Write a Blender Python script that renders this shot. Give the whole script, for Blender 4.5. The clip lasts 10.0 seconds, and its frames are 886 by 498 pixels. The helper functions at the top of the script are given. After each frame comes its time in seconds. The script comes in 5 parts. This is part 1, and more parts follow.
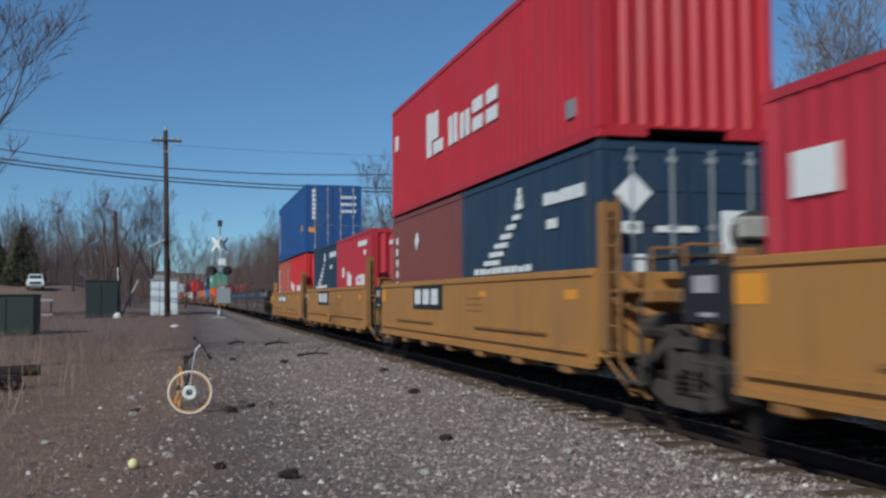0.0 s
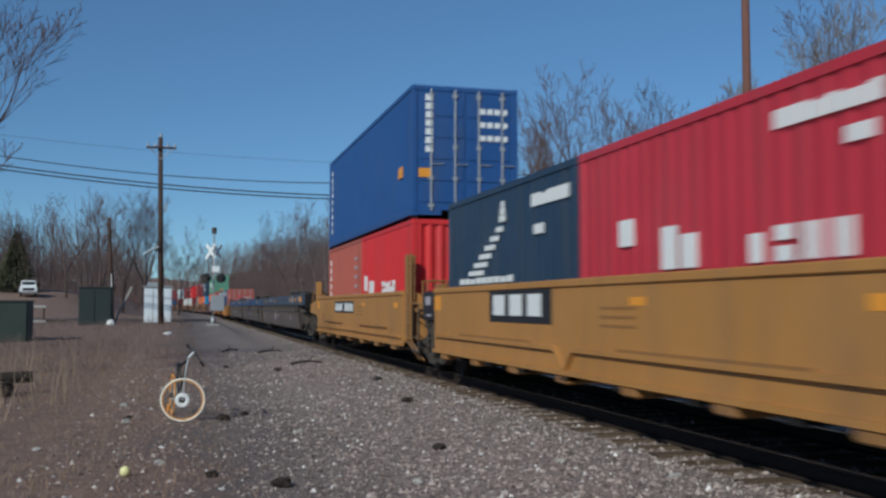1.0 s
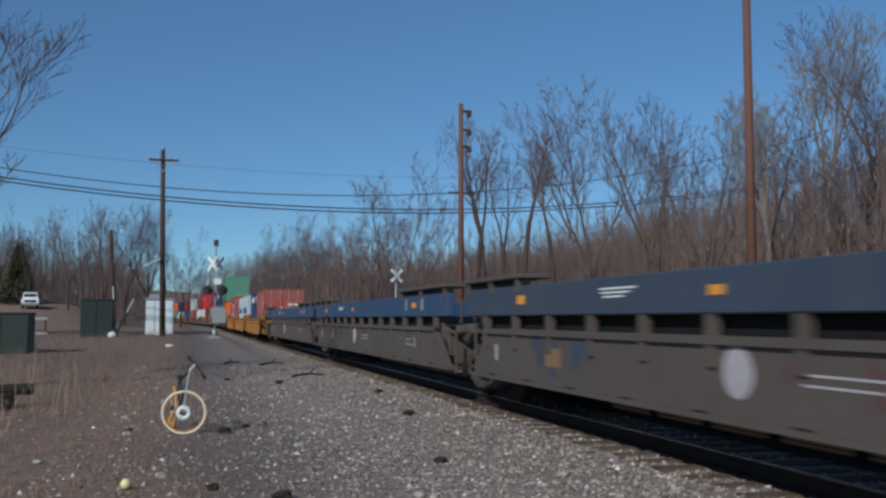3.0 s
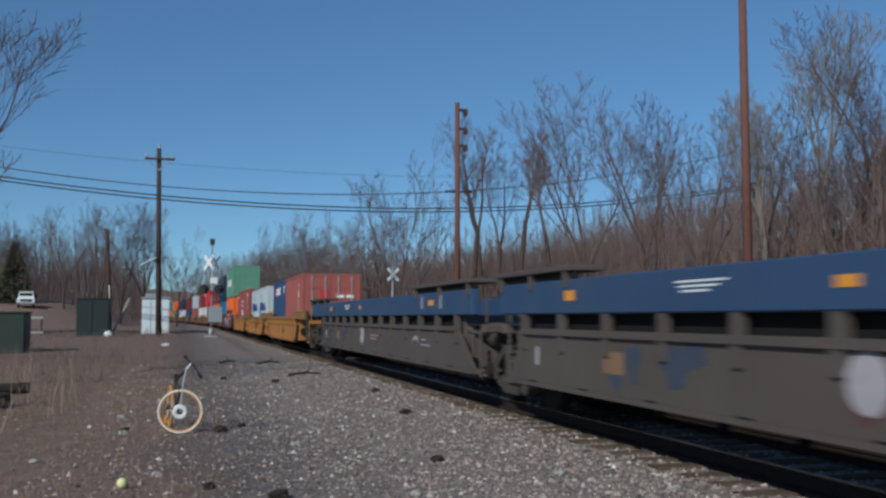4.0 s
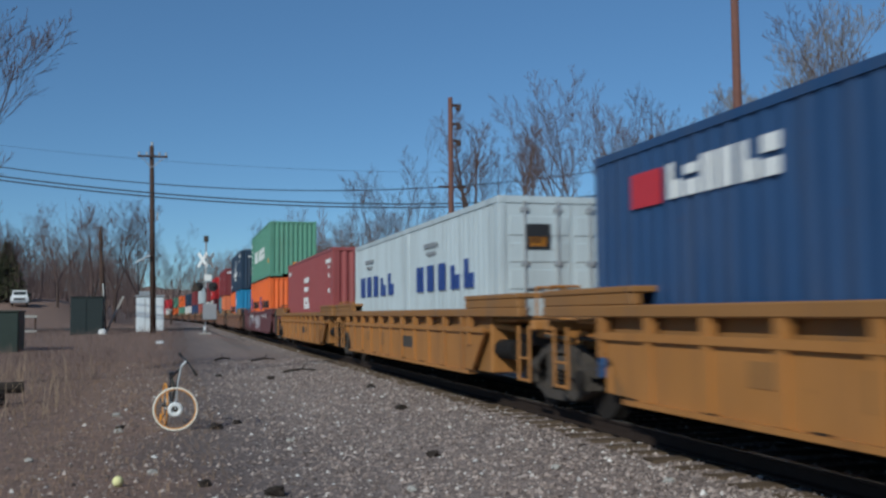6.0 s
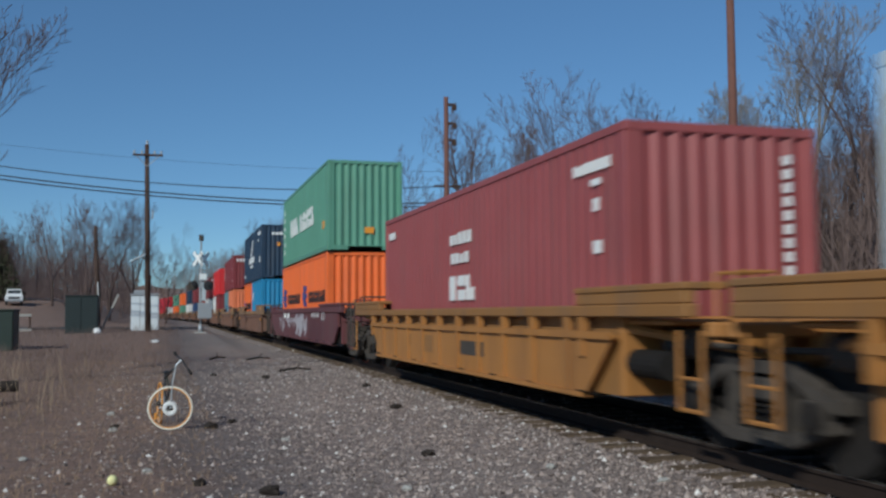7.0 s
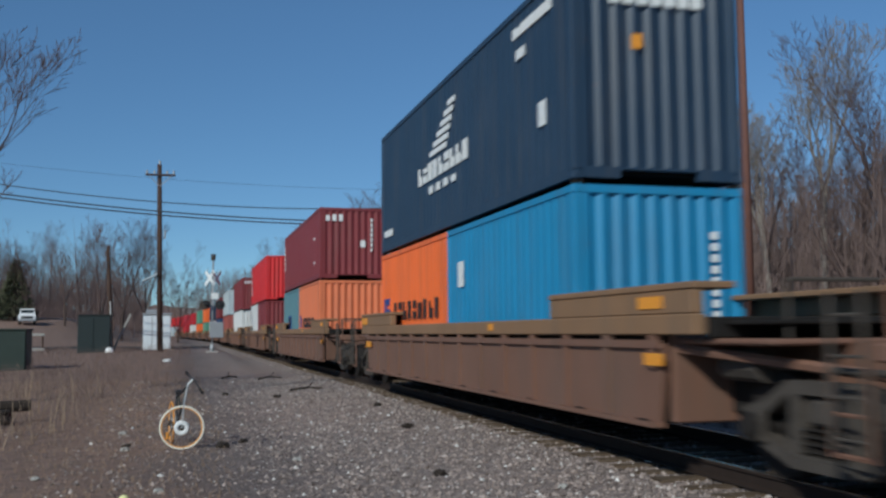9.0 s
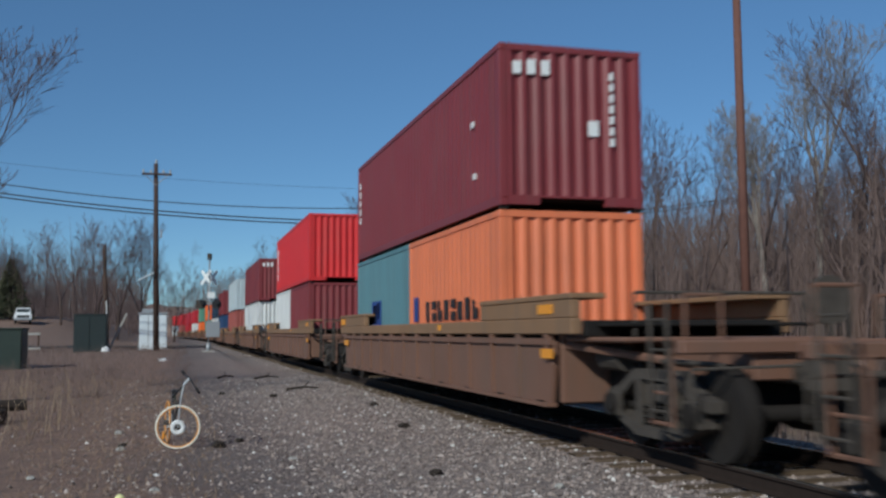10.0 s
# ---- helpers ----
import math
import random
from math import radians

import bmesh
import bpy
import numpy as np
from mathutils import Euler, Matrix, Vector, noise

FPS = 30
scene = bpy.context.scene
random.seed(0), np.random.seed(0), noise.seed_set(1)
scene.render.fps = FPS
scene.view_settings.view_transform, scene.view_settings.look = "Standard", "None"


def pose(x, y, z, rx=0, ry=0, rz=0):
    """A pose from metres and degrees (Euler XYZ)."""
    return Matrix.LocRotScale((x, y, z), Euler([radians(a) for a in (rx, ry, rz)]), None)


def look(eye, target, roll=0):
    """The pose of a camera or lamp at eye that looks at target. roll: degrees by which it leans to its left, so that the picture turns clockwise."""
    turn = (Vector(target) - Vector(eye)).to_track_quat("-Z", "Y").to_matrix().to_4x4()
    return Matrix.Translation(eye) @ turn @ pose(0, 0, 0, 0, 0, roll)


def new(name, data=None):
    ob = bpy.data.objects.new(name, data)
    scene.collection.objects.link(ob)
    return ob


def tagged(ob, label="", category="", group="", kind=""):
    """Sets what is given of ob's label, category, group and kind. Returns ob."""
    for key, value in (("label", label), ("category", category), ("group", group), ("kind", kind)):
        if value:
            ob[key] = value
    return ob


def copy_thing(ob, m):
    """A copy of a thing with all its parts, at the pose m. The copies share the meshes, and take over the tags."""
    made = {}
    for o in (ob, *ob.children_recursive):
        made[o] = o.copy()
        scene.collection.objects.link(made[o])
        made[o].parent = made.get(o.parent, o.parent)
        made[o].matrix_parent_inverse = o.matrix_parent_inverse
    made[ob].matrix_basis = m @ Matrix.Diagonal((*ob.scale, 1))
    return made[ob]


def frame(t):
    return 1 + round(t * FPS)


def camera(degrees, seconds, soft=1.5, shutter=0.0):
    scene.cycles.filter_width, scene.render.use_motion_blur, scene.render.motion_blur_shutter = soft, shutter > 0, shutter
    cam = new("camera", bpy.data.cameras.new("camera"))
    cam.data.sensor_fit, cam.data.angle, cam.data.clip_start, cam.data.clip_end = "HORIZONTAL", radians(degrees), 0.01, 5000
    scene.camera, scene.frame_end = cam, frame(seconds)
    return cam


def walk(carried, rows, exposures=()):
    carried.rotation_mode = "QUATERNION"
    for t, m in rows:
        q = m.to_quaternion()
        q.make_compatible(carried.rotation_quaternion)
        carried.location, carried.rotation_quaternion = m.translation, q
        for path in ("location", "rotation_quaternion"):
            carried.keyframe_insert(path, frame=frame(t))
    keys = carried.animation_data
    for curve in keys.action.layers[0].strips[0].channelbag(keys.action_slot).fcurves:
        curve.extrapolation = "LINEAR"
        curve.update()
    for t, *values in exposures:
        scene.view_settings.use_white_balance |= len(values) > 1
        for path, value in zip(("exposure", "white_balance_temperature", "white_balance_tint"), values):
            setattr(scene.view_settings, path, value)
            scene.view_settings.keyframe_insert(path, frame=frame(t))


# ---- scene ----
# The world: y runs along the track away from the viewer, x to the right across it, z up; the rail tops lie at z = 0.
SPEED = 20.665
TRACK_X = 6.03


def track_x(y):
    """The middle of the track; far off it bends to the left."""
    return TRACK_X - 0.00026 * max(0.0, y - 130.0) ** 2


def track_turn(y):
    return math.degrees(math.atan(0.00052 * max(0.0, y - 130.0)))


SURGE = {0.0: -0.3, 0.5: -0.2, 1.0: -0.2, 1.5: 0.0, 2.0: -0.13, 4.5: -0.35, 5.0: -0.9, 7.0: -0.1, 7.5: 0.45, 8.5: 0.55, 9.0: 0.1, 9.5: 0.7, 10.0: 0.05}


def gone(t):
    """How far the train has rolled: a steady speed with a slight surge and check of its slack."""
    i = min(19, int(t * 2))
    a, b = SURGE.get(i / 2, 0.0), SURGE.get(i / 2 + 0.5, 0.0)
    return SPEED * t + a + (b - a) * (t * 2 - i)


EYE = (0.0, 0.0, 1.33)

cam = camera(49.43, 10.0, soft=2.6, shutter=0.28)
PATH = [  # seconds, yaw, pitch, roll
    (0.0, -14.828, 2.895, 0.337), (0.5, -14.885, 2.766, 0.239), (1.0, -15.179, 3.418, -0.011), (1.5, -15.136, 3.797, 0.252),
    (2.0, -14.81, 4.066, 0.238), (2.5, -14.909, 4.174, 0.031), (4.0, -15.289, 4.097, -0.05), (4.5, -15.356, 4.233, 0.067),
    (5.0, -15.383, 4.343, -0.074), (5.5, -15.343, 3.959, 0.322), (7.0, -15.88, 3.778, 0.346), (7.5, -15.644, 4.021, 0.453),
    (8.0, -15.45, 4.426, 0.671), (8.5, -15.057, 4.689, 0.523), (9.0, -15.202, 4.904, 0.422), (9.5, -15.187, 4.912, 0.325),
    (10.0, -15.411, 4.882, 0.358)]
walk(cam, [(t, pose(*EYE, 90 + p, r, yaw)) for t, yaw, p, r in PATH], exposures=[(0.0, 0.0, 5800, 2.0), (10.0, 0.0, 5800, 2.0)])

# ---- light ----
SUN_TO = Vector((-0.64, -0.66, 0.57)).normalized()
world = bpy.data.worlds.new("sky")
scene.world = world
world.use_nodes = True
wn = world.node_tree.nodes
sky = wn.new("ShaderNodeTexSky")
sky.sky_type = "NISHITA"
sky.sun_disc = False
sky.sun_elevation = math.asin(SUN_TO.z)
sky.sun_rotation = math.atan2(SUN_TO.x, SUN_TO.y)
sky.altitude, sky.air_density, sky.dust_density, sky.ozone_density = 4000, 1.0, 0.0, 1.0
wn["Background"].inputs["Strength"].default_value = 0.076
clear = wn.new("ShaderNodeMix")  # very clear, dry winter air
clear.data_type, clear.blend_type = "RGBA", "MULTIPLY"
clear.inputs["Factor"].default_value = 1.0
clear.inputs["B"].default_value = (0.88, 1.06, 1.12, 1.0)
world.node_tree.links.new(sky.outputs[0], clear.inputs["A"])
where = wn.new("ShaderNodeTexCoord")  # the dry air hardly pales towards the horizon
axis = wn.new("ShaderNodeSeparateXYZ")
world.node_tree.links.new(where.outputs["Generated"], axis.inputs[0])
rise = wn.new("ShaderNodeMapRange")
rise.inputs["From Min"].default_value, rise.inputs["From Max"].default_value = 0.0, 0.32
rise.inputs["To Min"].default_value, rise.inputs["To Max"].default_value = 0.74, 1.15
world.node_tree.links.new(axis.outputs["Z"], rise.inputs["Value"])
depth = wn.new("ShaderNodeVectorMath")
depth.operation = "SCALE"
world.node_tree.links.new(clear.outputs["Result"], depth.inputs[0])
world.node_tree.links.new(rise.outputs["Result"], depth.inputs["Scale"])
world.node_tree.links.new(depth.outputs["Vector"], wn["Background"].inputs["Color"])
sun = new("sun", bpy.data.lights.new("sun", "SUN"))
sun.data.energy, sun.data.angle, sun.data.color = 3.1, radians(0.6), (1.0, 0.93, 0.82)
sun.matrix_world = look(tuple(SUN_TO * 60), (0, 0, 0))


# ---- materials ----
def nodes_of(name, rough=0.6, metal=0.0):
    m = bpy.data.materials.new(name)
    m.use_nodes = True
    t = m.node_tree
    b = t.nodes["Principled BSDF"]
    b.inputs["Roughness"].default_value, b.inputs["Metallic"].default_value = rough, metal
    return m, t, b


def add_noise(t, scale, detail=4.0, stretch=None, rough=0.6):
    co = t.nodes.new("ShaderNodeTexCoord")
    n = t.nodes.new("ShaderNodeTexNoise")
    n.inputs["Scale"].default_value, n.inputs["Detail"].default_value, n.inputs["Roughness"].default_value = scale, detail, rough
    if stretch:
        mp = t.nodes.new("ShaderNodeMapping")
        mp.inputs["Scale"].default_value = stretch
        t.links.new(co.outputs["Object"], mp.inputs["Vector"])
        t.links.new(mp.outputs[0], n.inputs["Vector"])
    else:
        t.links.new(co.outputs["Object"], n.inputs["Vector"])
    return n.outputs["Fac"]


def band(t, fac, lo, hi):
    r = t.nodes.new("ShaderNodeMapRange")
    r.inputs["From Min"].default_value, r.inputs["From Max"].default_value = lo, hi
    t.links.new(fac, r.inputs["Value"])
    return r.outputs["Result"]


def mix(t, fac, a, b, how="MIX"):
    n = t.nodes.new("ShaderNodeMix")
    n.data_type, n.blend_type = "RGBA", how
    for sock, v in ((n.inputs["Factor"], fac), (n.inputs["A"], a), (n.inputs["B"], b)):
        if isinstance(v, (int, float)):
            sock.default_value = v
        elif isinstance(v, tuple):
            sock.default_value = (*v, 1.0)
        else:
            t.links.new(v, sock)
    return n.outputs["Result"]


def times(t, fac, k):
    n = t.nodes.new("ShaderNodeMath")
    n.operation = "MULTIPLY"
    t.links.new(fac, n.inputs[0])
    n.inputs[1].default_value = k
    return n.outputs[0]


def bump(t, b, fac, strength, dist=0.01):
    n = t.nodes.new("ShaderNodeBump")
    n.inputs["Strength"].default_value, n.inputs["Distance"].default_value = strength, dist
    t.links.new(fac, n.inputs["Height"])
    t.links.new(n.outputs[0], b.inputs["Normal"])


def painted(name, col, rough=0.5, fade=0.25, rust=0.25, dirt=0.35, grime=(0.10, 0.085, 0.07)):
    """Weathered paint on steel: faded patches, streaks of grime that run down, spots of rust."""
    m, t, b = nodes_of(name, rough)
    pale = tuple(min(1, c * 1.2 + 0.012) for c in col)
    c = mix(t, times(t, band(t, add_noise(t, 0.9), 0.35, 0.75), fade * 2), col, pale)
    c = mix(t, times(t, band(t, add_noise(t, 1.0, 5, (3.0, 3.0, 0.35)), 0.48, 0.8), dirt), c, grime)
    c = mix(t, times(t, band(t, add_noise(t, 7.0, 6), 0.66, 0.74), rust), c, (0.16, 0.06, 0.025))
    t.links.new(c, b.inputs["Base Color"])
    bump(t, b, add_noise(t, 25.0, 3), 0.12, 0.004)
    return m


def plain(name, col, rough=0.6, metal=0.0, vary=0.2, scale=20.0):
    m, t, b = nodes_of(name, rough, metal)
    if rough >= 0.75 and max(col) < 0.12:
        b.inputs["Specular IOR Level"].default_value = 0.15  # dark rough materials get little sheen, so they stay near black
    dark = tuple(c * (1 - vary) for c in col)
    c = mix(t, add_noise(t, scale), dark, tuple(min(1, x * (1 + vary)) for x in col))
    c = mix(t, times(t, band(t, add_noise(t, scale * 0.12), 0.5, 0.8), vary), c, tuple(x * 0.5 for x in col))
    t.links.new(c, b.inputs["Base Color"])
    bump(t, b, add_noise(t, scale * 2), 0.15, 0.004)
    return m


CM = {
    "red": painted("red_container_paint", (0.47, 0.016, 0.026)),
    "bright_red": painted("bright_red_container_paint", (0.60, 0.022, 0.024)),
    "crimson": painted("crimson_container_paint", (0.45, 0.024, 0.040)),
    "navy": painted("navy_container_paint", (0.018, 0.040, 0.075)),
    "brown": painted("brown_container_paint", (0.20, 0.055, 0.045)),
    "blue": painted("blue_container_paint", (0.018, 0.075, 0.24)),
    "salmon": painted("faded_red_container_paint", (0.42, 0.10, 0.065)),
    "brick": painted("brick_red_container_paint", (0.34, 0.090, 0.072)),
    "seablue": painted("dark_blue_container_paint", (0.022, 0.060, 0.15)),
    "pale": painted("pale_grey_container_paint", (0.48, 0.54, 0.56)),
    "faded_maroon": painted("faded_maroon_container_paint", (0.29, 0.068, 0.066)),
    "maroon": painted("maroon_container_paint", (0.20, 0.030, 0.034)),
    "green": painted("green_container_paint", (0.115, 0.285, 0.195)),
    "orange": painted("orange_container_paint", (0.82, 0.150, 0.026)),
    "cyan": painted("light_blue_container_paint", (0.025, 0.22, 0.42)),
    "teal": painted("grey_teal_container_paint", (0.11, 0.22, 0.25)),
    "white": painted("white_container_paint", (0.68, 0.68, 0.66)),
    "peach": painted("faded_orange_container_paint", (0.70, 0.185, 0.075)),
}
YELLOW = painted("railcar_yellow_paint", (0.40, 0.185, 0.045), 0.6, 0.3, 0.3, 0.4)
YELLOW_SLOT = painted("rust_stained_railcar_yellow_paint", (0.36, 0.155, 0.036), 0.62, 0.3, 0.6, 0.6, (0.12, 0.065, 0.035))
YELLOW_WORN = painted("worn_railcar_yellow_paint", (0.27, 0.125, 0.034), 0.65, 0.2, 0.5, 0.6)
GREY_CAR = painted("railcar_grey_paint", (0.088, 0.067, 0.057), 0.65, 0.3, 0.3, 0.5)
BLUE_CHORD = painted("railcar_blue_paint", (0.030, 0.066, 0.14), 0.6, 0.2, 0.2, 0.4)
SLATE_CHORD = painted("railcar_slate_paint", (0.045, 0.06, 0.09), 0.6, 0.2, 0.2, 0.4)
MAROON_CAR = painted("railcar_maroon_paint", (0.12, 0.035, 0.038), 0.6, 0.3, 0.25, 0.5)
BROWN_CAR = painted("railcar_brown_paint", (0.17, 0.085, 0.055), 0.7, 0.3, 0.5, 0.5)
BROWN_CHORD = painted("railcar_tan_paint", (0.235, 0.132, 0.066), 0.7, 0.3, 0.5, 0.5)
WHITE = plain("white_marking_paint", (0.78, 0.78, 0.76), 0.5, 0, 0.06)
BLACK = plain("black_marking_paint", (0.018, 0.018, 0.02), 0.6, 0, 0.2)
MARK_BLUE = plain("blue_marking_paint", (0.025, 0.06, 0.24), 0.5, 0, 0.1)
MARK_RED = plain("red_marking_paint", (0.50, 0.03, 0.04), 0.5, 0, 0.1)
MARK_YELLOW = plain("yellow_marking_film", (0.78, 0.31, 0.03), 0.5, 0, 0.1)
# oily black, with the shade under and inside the cars put into the colour
GRIME_SHADE = plain("black_grime_and_shade", (0.018, 0.016, 0.015), 0.8, 0, 0.4, 9)
TAG_BLUE = plain("faded_blue_spray_paint", (0.05, 0.062, 0.095), 0.7, 0, 0.3, 6)
TAG_RED = plain("faded_red_spray_paint", (0.11, 0.05, 0.05), 0.7, 0, 0.3, 6)
CONCRETE = plain("weathered_concrete", (0.36, 0.34, 0.31), 0.9, 0, 0.2, 8)
TAGGING = plain("faded_spray_paint", (0.42, 0.38, 0.40), 0.7, 0, 0.25, 6)
STEEL_DARK = plain("grimy_cast_steel", (0.085, 0.072, 0.062), 0.85, 0.2, 0.4, 9)
WHEEL_STEEL = plain("wheel_steel", (0.028, 0.024, 0.022), 0.75, 0.1, 0.3, 14)
GALV = plain("galvanised_steel", (0.36, 0.37, 0.38), 0.5, 0.4, 0.15)
RUBBER = plain("black_rubber", (0.02, 0.02, 0.02), 0.8, 0, 0.3)
RAIL_STEEL = plain("rusty_rail_steel", (0.032, 0.022, 0.018), 0.85, 0.0, 0.3, 8)
RAIL_TOP = plain("polished_rail_head", (0.5, 0.48, 0.45), 0.25, 0.9, 0.1)
TIE_WOOD = plain("weathered_tie_timber", (0.115, 0.082, 0.056), 0.9, 0, 0.4, 7)
POLE_WOOD = plain("dark_creosoted_pole_wood", (0.075, 0.048, 0.038), 0.85, 0, 0.35, 6)
POLE_RED = plain("reddish_pole_wood", (0.150, 0.066, 0.048), 0.85, 0, 0.3, 6)
BARK = plain("grey_brown_bark", (0.082, 0.058, 0.050), 0.9, 0, 0.35, 5)
BARK_PALE = plain("pale_grey_bark", (0.21, 0.18, 0.155), 0.9, 0, 0.3, 5)
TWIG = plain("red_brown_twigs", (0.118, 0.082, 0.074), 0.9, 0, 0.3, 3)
# far twigs coloured paler, to offset the shade between the dense stems
FAR_TWIG = plain("lightened_far_twigs", (0.170, 0.116, 0.102), 0.9, 0, 0.3, 0.4)
BRUSH = plain("brown_brush_stems", (0.145, 0.099, 0.086), 0.95, 0, 0.4, 1.5)
NEEDLE = plain("dark_evergreen_needles", (0.075, 0.078, 0.045), 0.9, 0, 0.4, 4)
STRAW = plain("dry_straw_grass", (0.34, 0.25, 0.17), 0.9, 0, 0.3, 5)
STRAW_DULL = plain("dull_trodden_straw", (0.30, 0.20, 0.13), 0.9, 0, 0.4, 5)
CLOD = plain("dark_wet_clod", (0.038, 0.030, 0.025), 0.9, 0, 0.4, 15)
SHED_WALL = plain("pale_blue_grey_sheet_metal", (0.66, 0.71, 0.74), 0.5, 0.0, 0.1, 3)
DARK_GREEN = plain("dark_green_sheet_metal", (0.016, 0.026, 0.026), 0.6, 0.1, 0.25, 3)
GREEN_BOX = plain("faded_green_sheet_metal", (0.022, 0.036, 0.028), 0.6, 0.1, 0.25, 3)
VAN_WHITE = plain("white_vehicle_paint", (0.75, 0.75, 0.74), 0.3, 0, 0.05)
GLASS_DARK = plain("dark_vehicle_glass", (0.02, 0.025, 0.03), 0.1, 0, 0.1)
WIRE = plain("black_cable", (0.02, 0.02, 0.022), 0.6, 0, 0.1)
ASPHALT = plain("worn_asphalt", (0.075, 0.072, 0.07), 0.9, 0, 0.25, 4)
CHROME = plain("chrome_bicycle_metal", (0.62, 0.62, 0.60), 0.3, 0.7, 0.1)
TYRE_TAN = plain("pale_tan_tyre", (0.84, 0.78, 0.66), 0.7, 0, 0.1)
RIM_ORANGE = plain("orange_rim_paint", (0.70, 0.30, 0.05), 0.5, 0, 0.1)
BALL_FELT = plain("yellow_green_felt", (0.78, 0.74, 0.36), 0.95, 0, 0.1, 60)


def stone_material():
    m, t, b = nodes_of("mixed_crushed_stone", 0.85)
    g = t.nodes.new("ShaderNodeNewGeometry")
    r = t.nodes.new("ShaderNodeValToRGB")
    e = r.color_ramp.elements
    e[0].position, e[0].color = 0.0, (0.10, 0.076, 0.068, 1)
    e[1].position, e[1].color = 1.0, (0.78, 0.75, 0.71, 1)
    for p, c in ((0.45, (0.26, 0.202, 0.178, 1)), (0.8, (0.40, 0.318, 0.278, 1)), (0.93, (0.50, 0.415, 0.37, 1))):
        e.new(p).color = c
    t.links.new(g.outputs["Random Per Island"], r.inputs["Fac"])
    c = mix(t, times(t, band(t, add_noise(t, 30.0), 0.4, 0.8), 0.5), r.outputs["Color"], (0.10, 0.085, 0.075))
    t.links.new(c, b.inputs["Base Color"])
    bump(t, b, add_noise(t, 60.0), 0.3, 0.01)
    return m


def ground_material():
    """Brown dirt, dark cinders and grey crushed stone that run into one another."""
    m, t, b = nodes_of("dirt_cinder_and_gravel_ground", 0.95)
    co = t.nodes.new("ShaderNodeTexCoord")
    sp = t.nodes.new("ShaderNodeSeparateXYZ")
    t.links.new(co.outputs["Object"], sp.inputs[0])
    speck = add_noise(t, 16.0, 6, None, 0.75)
    blot = add_noise(t, 0.55, 5)
    mid = add_noise(t, 3.0, 5, None, 0.7)
    dirt = mix(t, band(t, speck, 0.35, 0.68), (0.105, 0.066, 0.050), (0.33, 0.212, 0.160))
    dirt = mix(t, times(t, band(t, mid, 0.45, 0.7), 0.7), dirt, (0.35, 0.218, 0.155))
    cinder = mix(t, band(t, speck, 0.35, 0.7), (0.064, 0.049, 0.045), (0.25, 0.190, 0.172))
    gravel = mix(t, band(t, speck, 0.35, 0.68), (0.105, 0.080, 0.070), (0.43, 0.342, 0.300))
    # cinder path between the dirt and the ballast
    add = t.nodes.new("ShaderNodeMath")
    add.operation = "MULTIPLY_ADD"
    t.links.new(blot, add.inputs[0])
    add.inputs[1].default_value = 2.6
    t.links.new(sp.outputs["X"], add.inputs[2])
    c = mix(t, band(t, add.outputs[0], 0.6, 1.8), dirt, cinder)
    c = mix(t, band(t, add.outputs[0], 1.6, 3.6), c, gravel)
    past = t.nodes.new("ShaderNodeMath")
    past.operation = "MULTIPLY_ADD"
    t.links.new(blot, past.inputs[0])
    past.inputs[1].default_value = -2.0
    t.links.new(sp.outputs["X"], past.inputs[2])
    litter = mix(t, band(t, mid, 0.4, 0.7), (0.12, 0.08, 0.055), (0.24, 0.165, 0.11))
    c = mix(t, band(t, past.outputs[0], 8.5, 10.5), c, litter)
    t.links.new(c, b.inputs["Base Color"])
    bump(t, b, speck, 0.7, 0.05)
    return m


STONE = stone_material()
GROUND = ground_material()


# ---- mesh helpers ----
def link_mesh(name, bm, material, smooth=False):
    me = bpy.data.meshes.new(name)
    bm.normal_update()
    if smooth:
        for f in bm.faces:
            f.smooth = True
    bm.to_mesh(me)
    bm.free()
    me.materials.append(material)
    return new(name, me)


def part(name, bm, material, parent=None, label="", smooth=False):
    ob = link_mesh(name, bm, material, smooth)
    if parent:
        ob.parent = parent
    return tagged(ob, label)


def empty(name, m=None):
    ob = new(name)
    ob.empty_display_size = 0.3
    if m:
        ob.matrix_basis = m
    return ob


def raw(name, verts, faces, material, parent=None):
    me = bpy.data.meshes.new(name)
    me.from_pydata(verts, [], faces)
    me.materials.append(material)
    ob = new(name, me)
    if parent:
        ob.parent = parent
    return ob


def box(bm, x0, y0, z0, x1, y1, z1):
    v = [bm.verts.new((x, y, z)) for x in (x0, x1) for y in (y0, y1) for z in (z0, z1)]
    for q in ((0, 1, 3, 2), (4, 6, 7, 5), (0, 4, 5, 1), (2, 3, 7, 6), (0, 2, 6, 4), (1, 5, 7, 3)):
        bm.faces.new([v[i] for i in q])
    return bm


def boxes(*rows):
    bm = bmesh.new()
    for r in rows:
        box(bm, *r)
    return bm


def soft_boxes(r, *rows):
    bm = boxes(*rows)
    bmesh.ops.bevel(bm, geom=list(bm.edges), offset=r, segments=1, affect="EDGES")
    return bm


def rod(bm, a, b, r0, r1=None, n=8, cap=True):
    """A round bar from a to b."""
    a, b = Vector(a), Vector(b)
    r1 = r0 if r1 is None else r1
    d = (b - a).normalized()
    s = d.orthogonal().normalized()
    w = d.cross(s)
    ring = []
    for p, r in ((a, r0), (b, r1)):
        ring.append([bm.verts.new(p + (s * math.cos(2 * math.pi * i / n) + w * math.sin(2 * math.pi * i / n)) * r) for i in range(n)])
    for i in range(n):
        bm.faces.new((ring[0][i], ring[0][(i + 1) % n], ring[1][(i + 1) % n], ring[1][i]))
    if cap:
        bm.faces.new(ring[0][::-1])
        bm.faces.new(ring[1])
    return bm


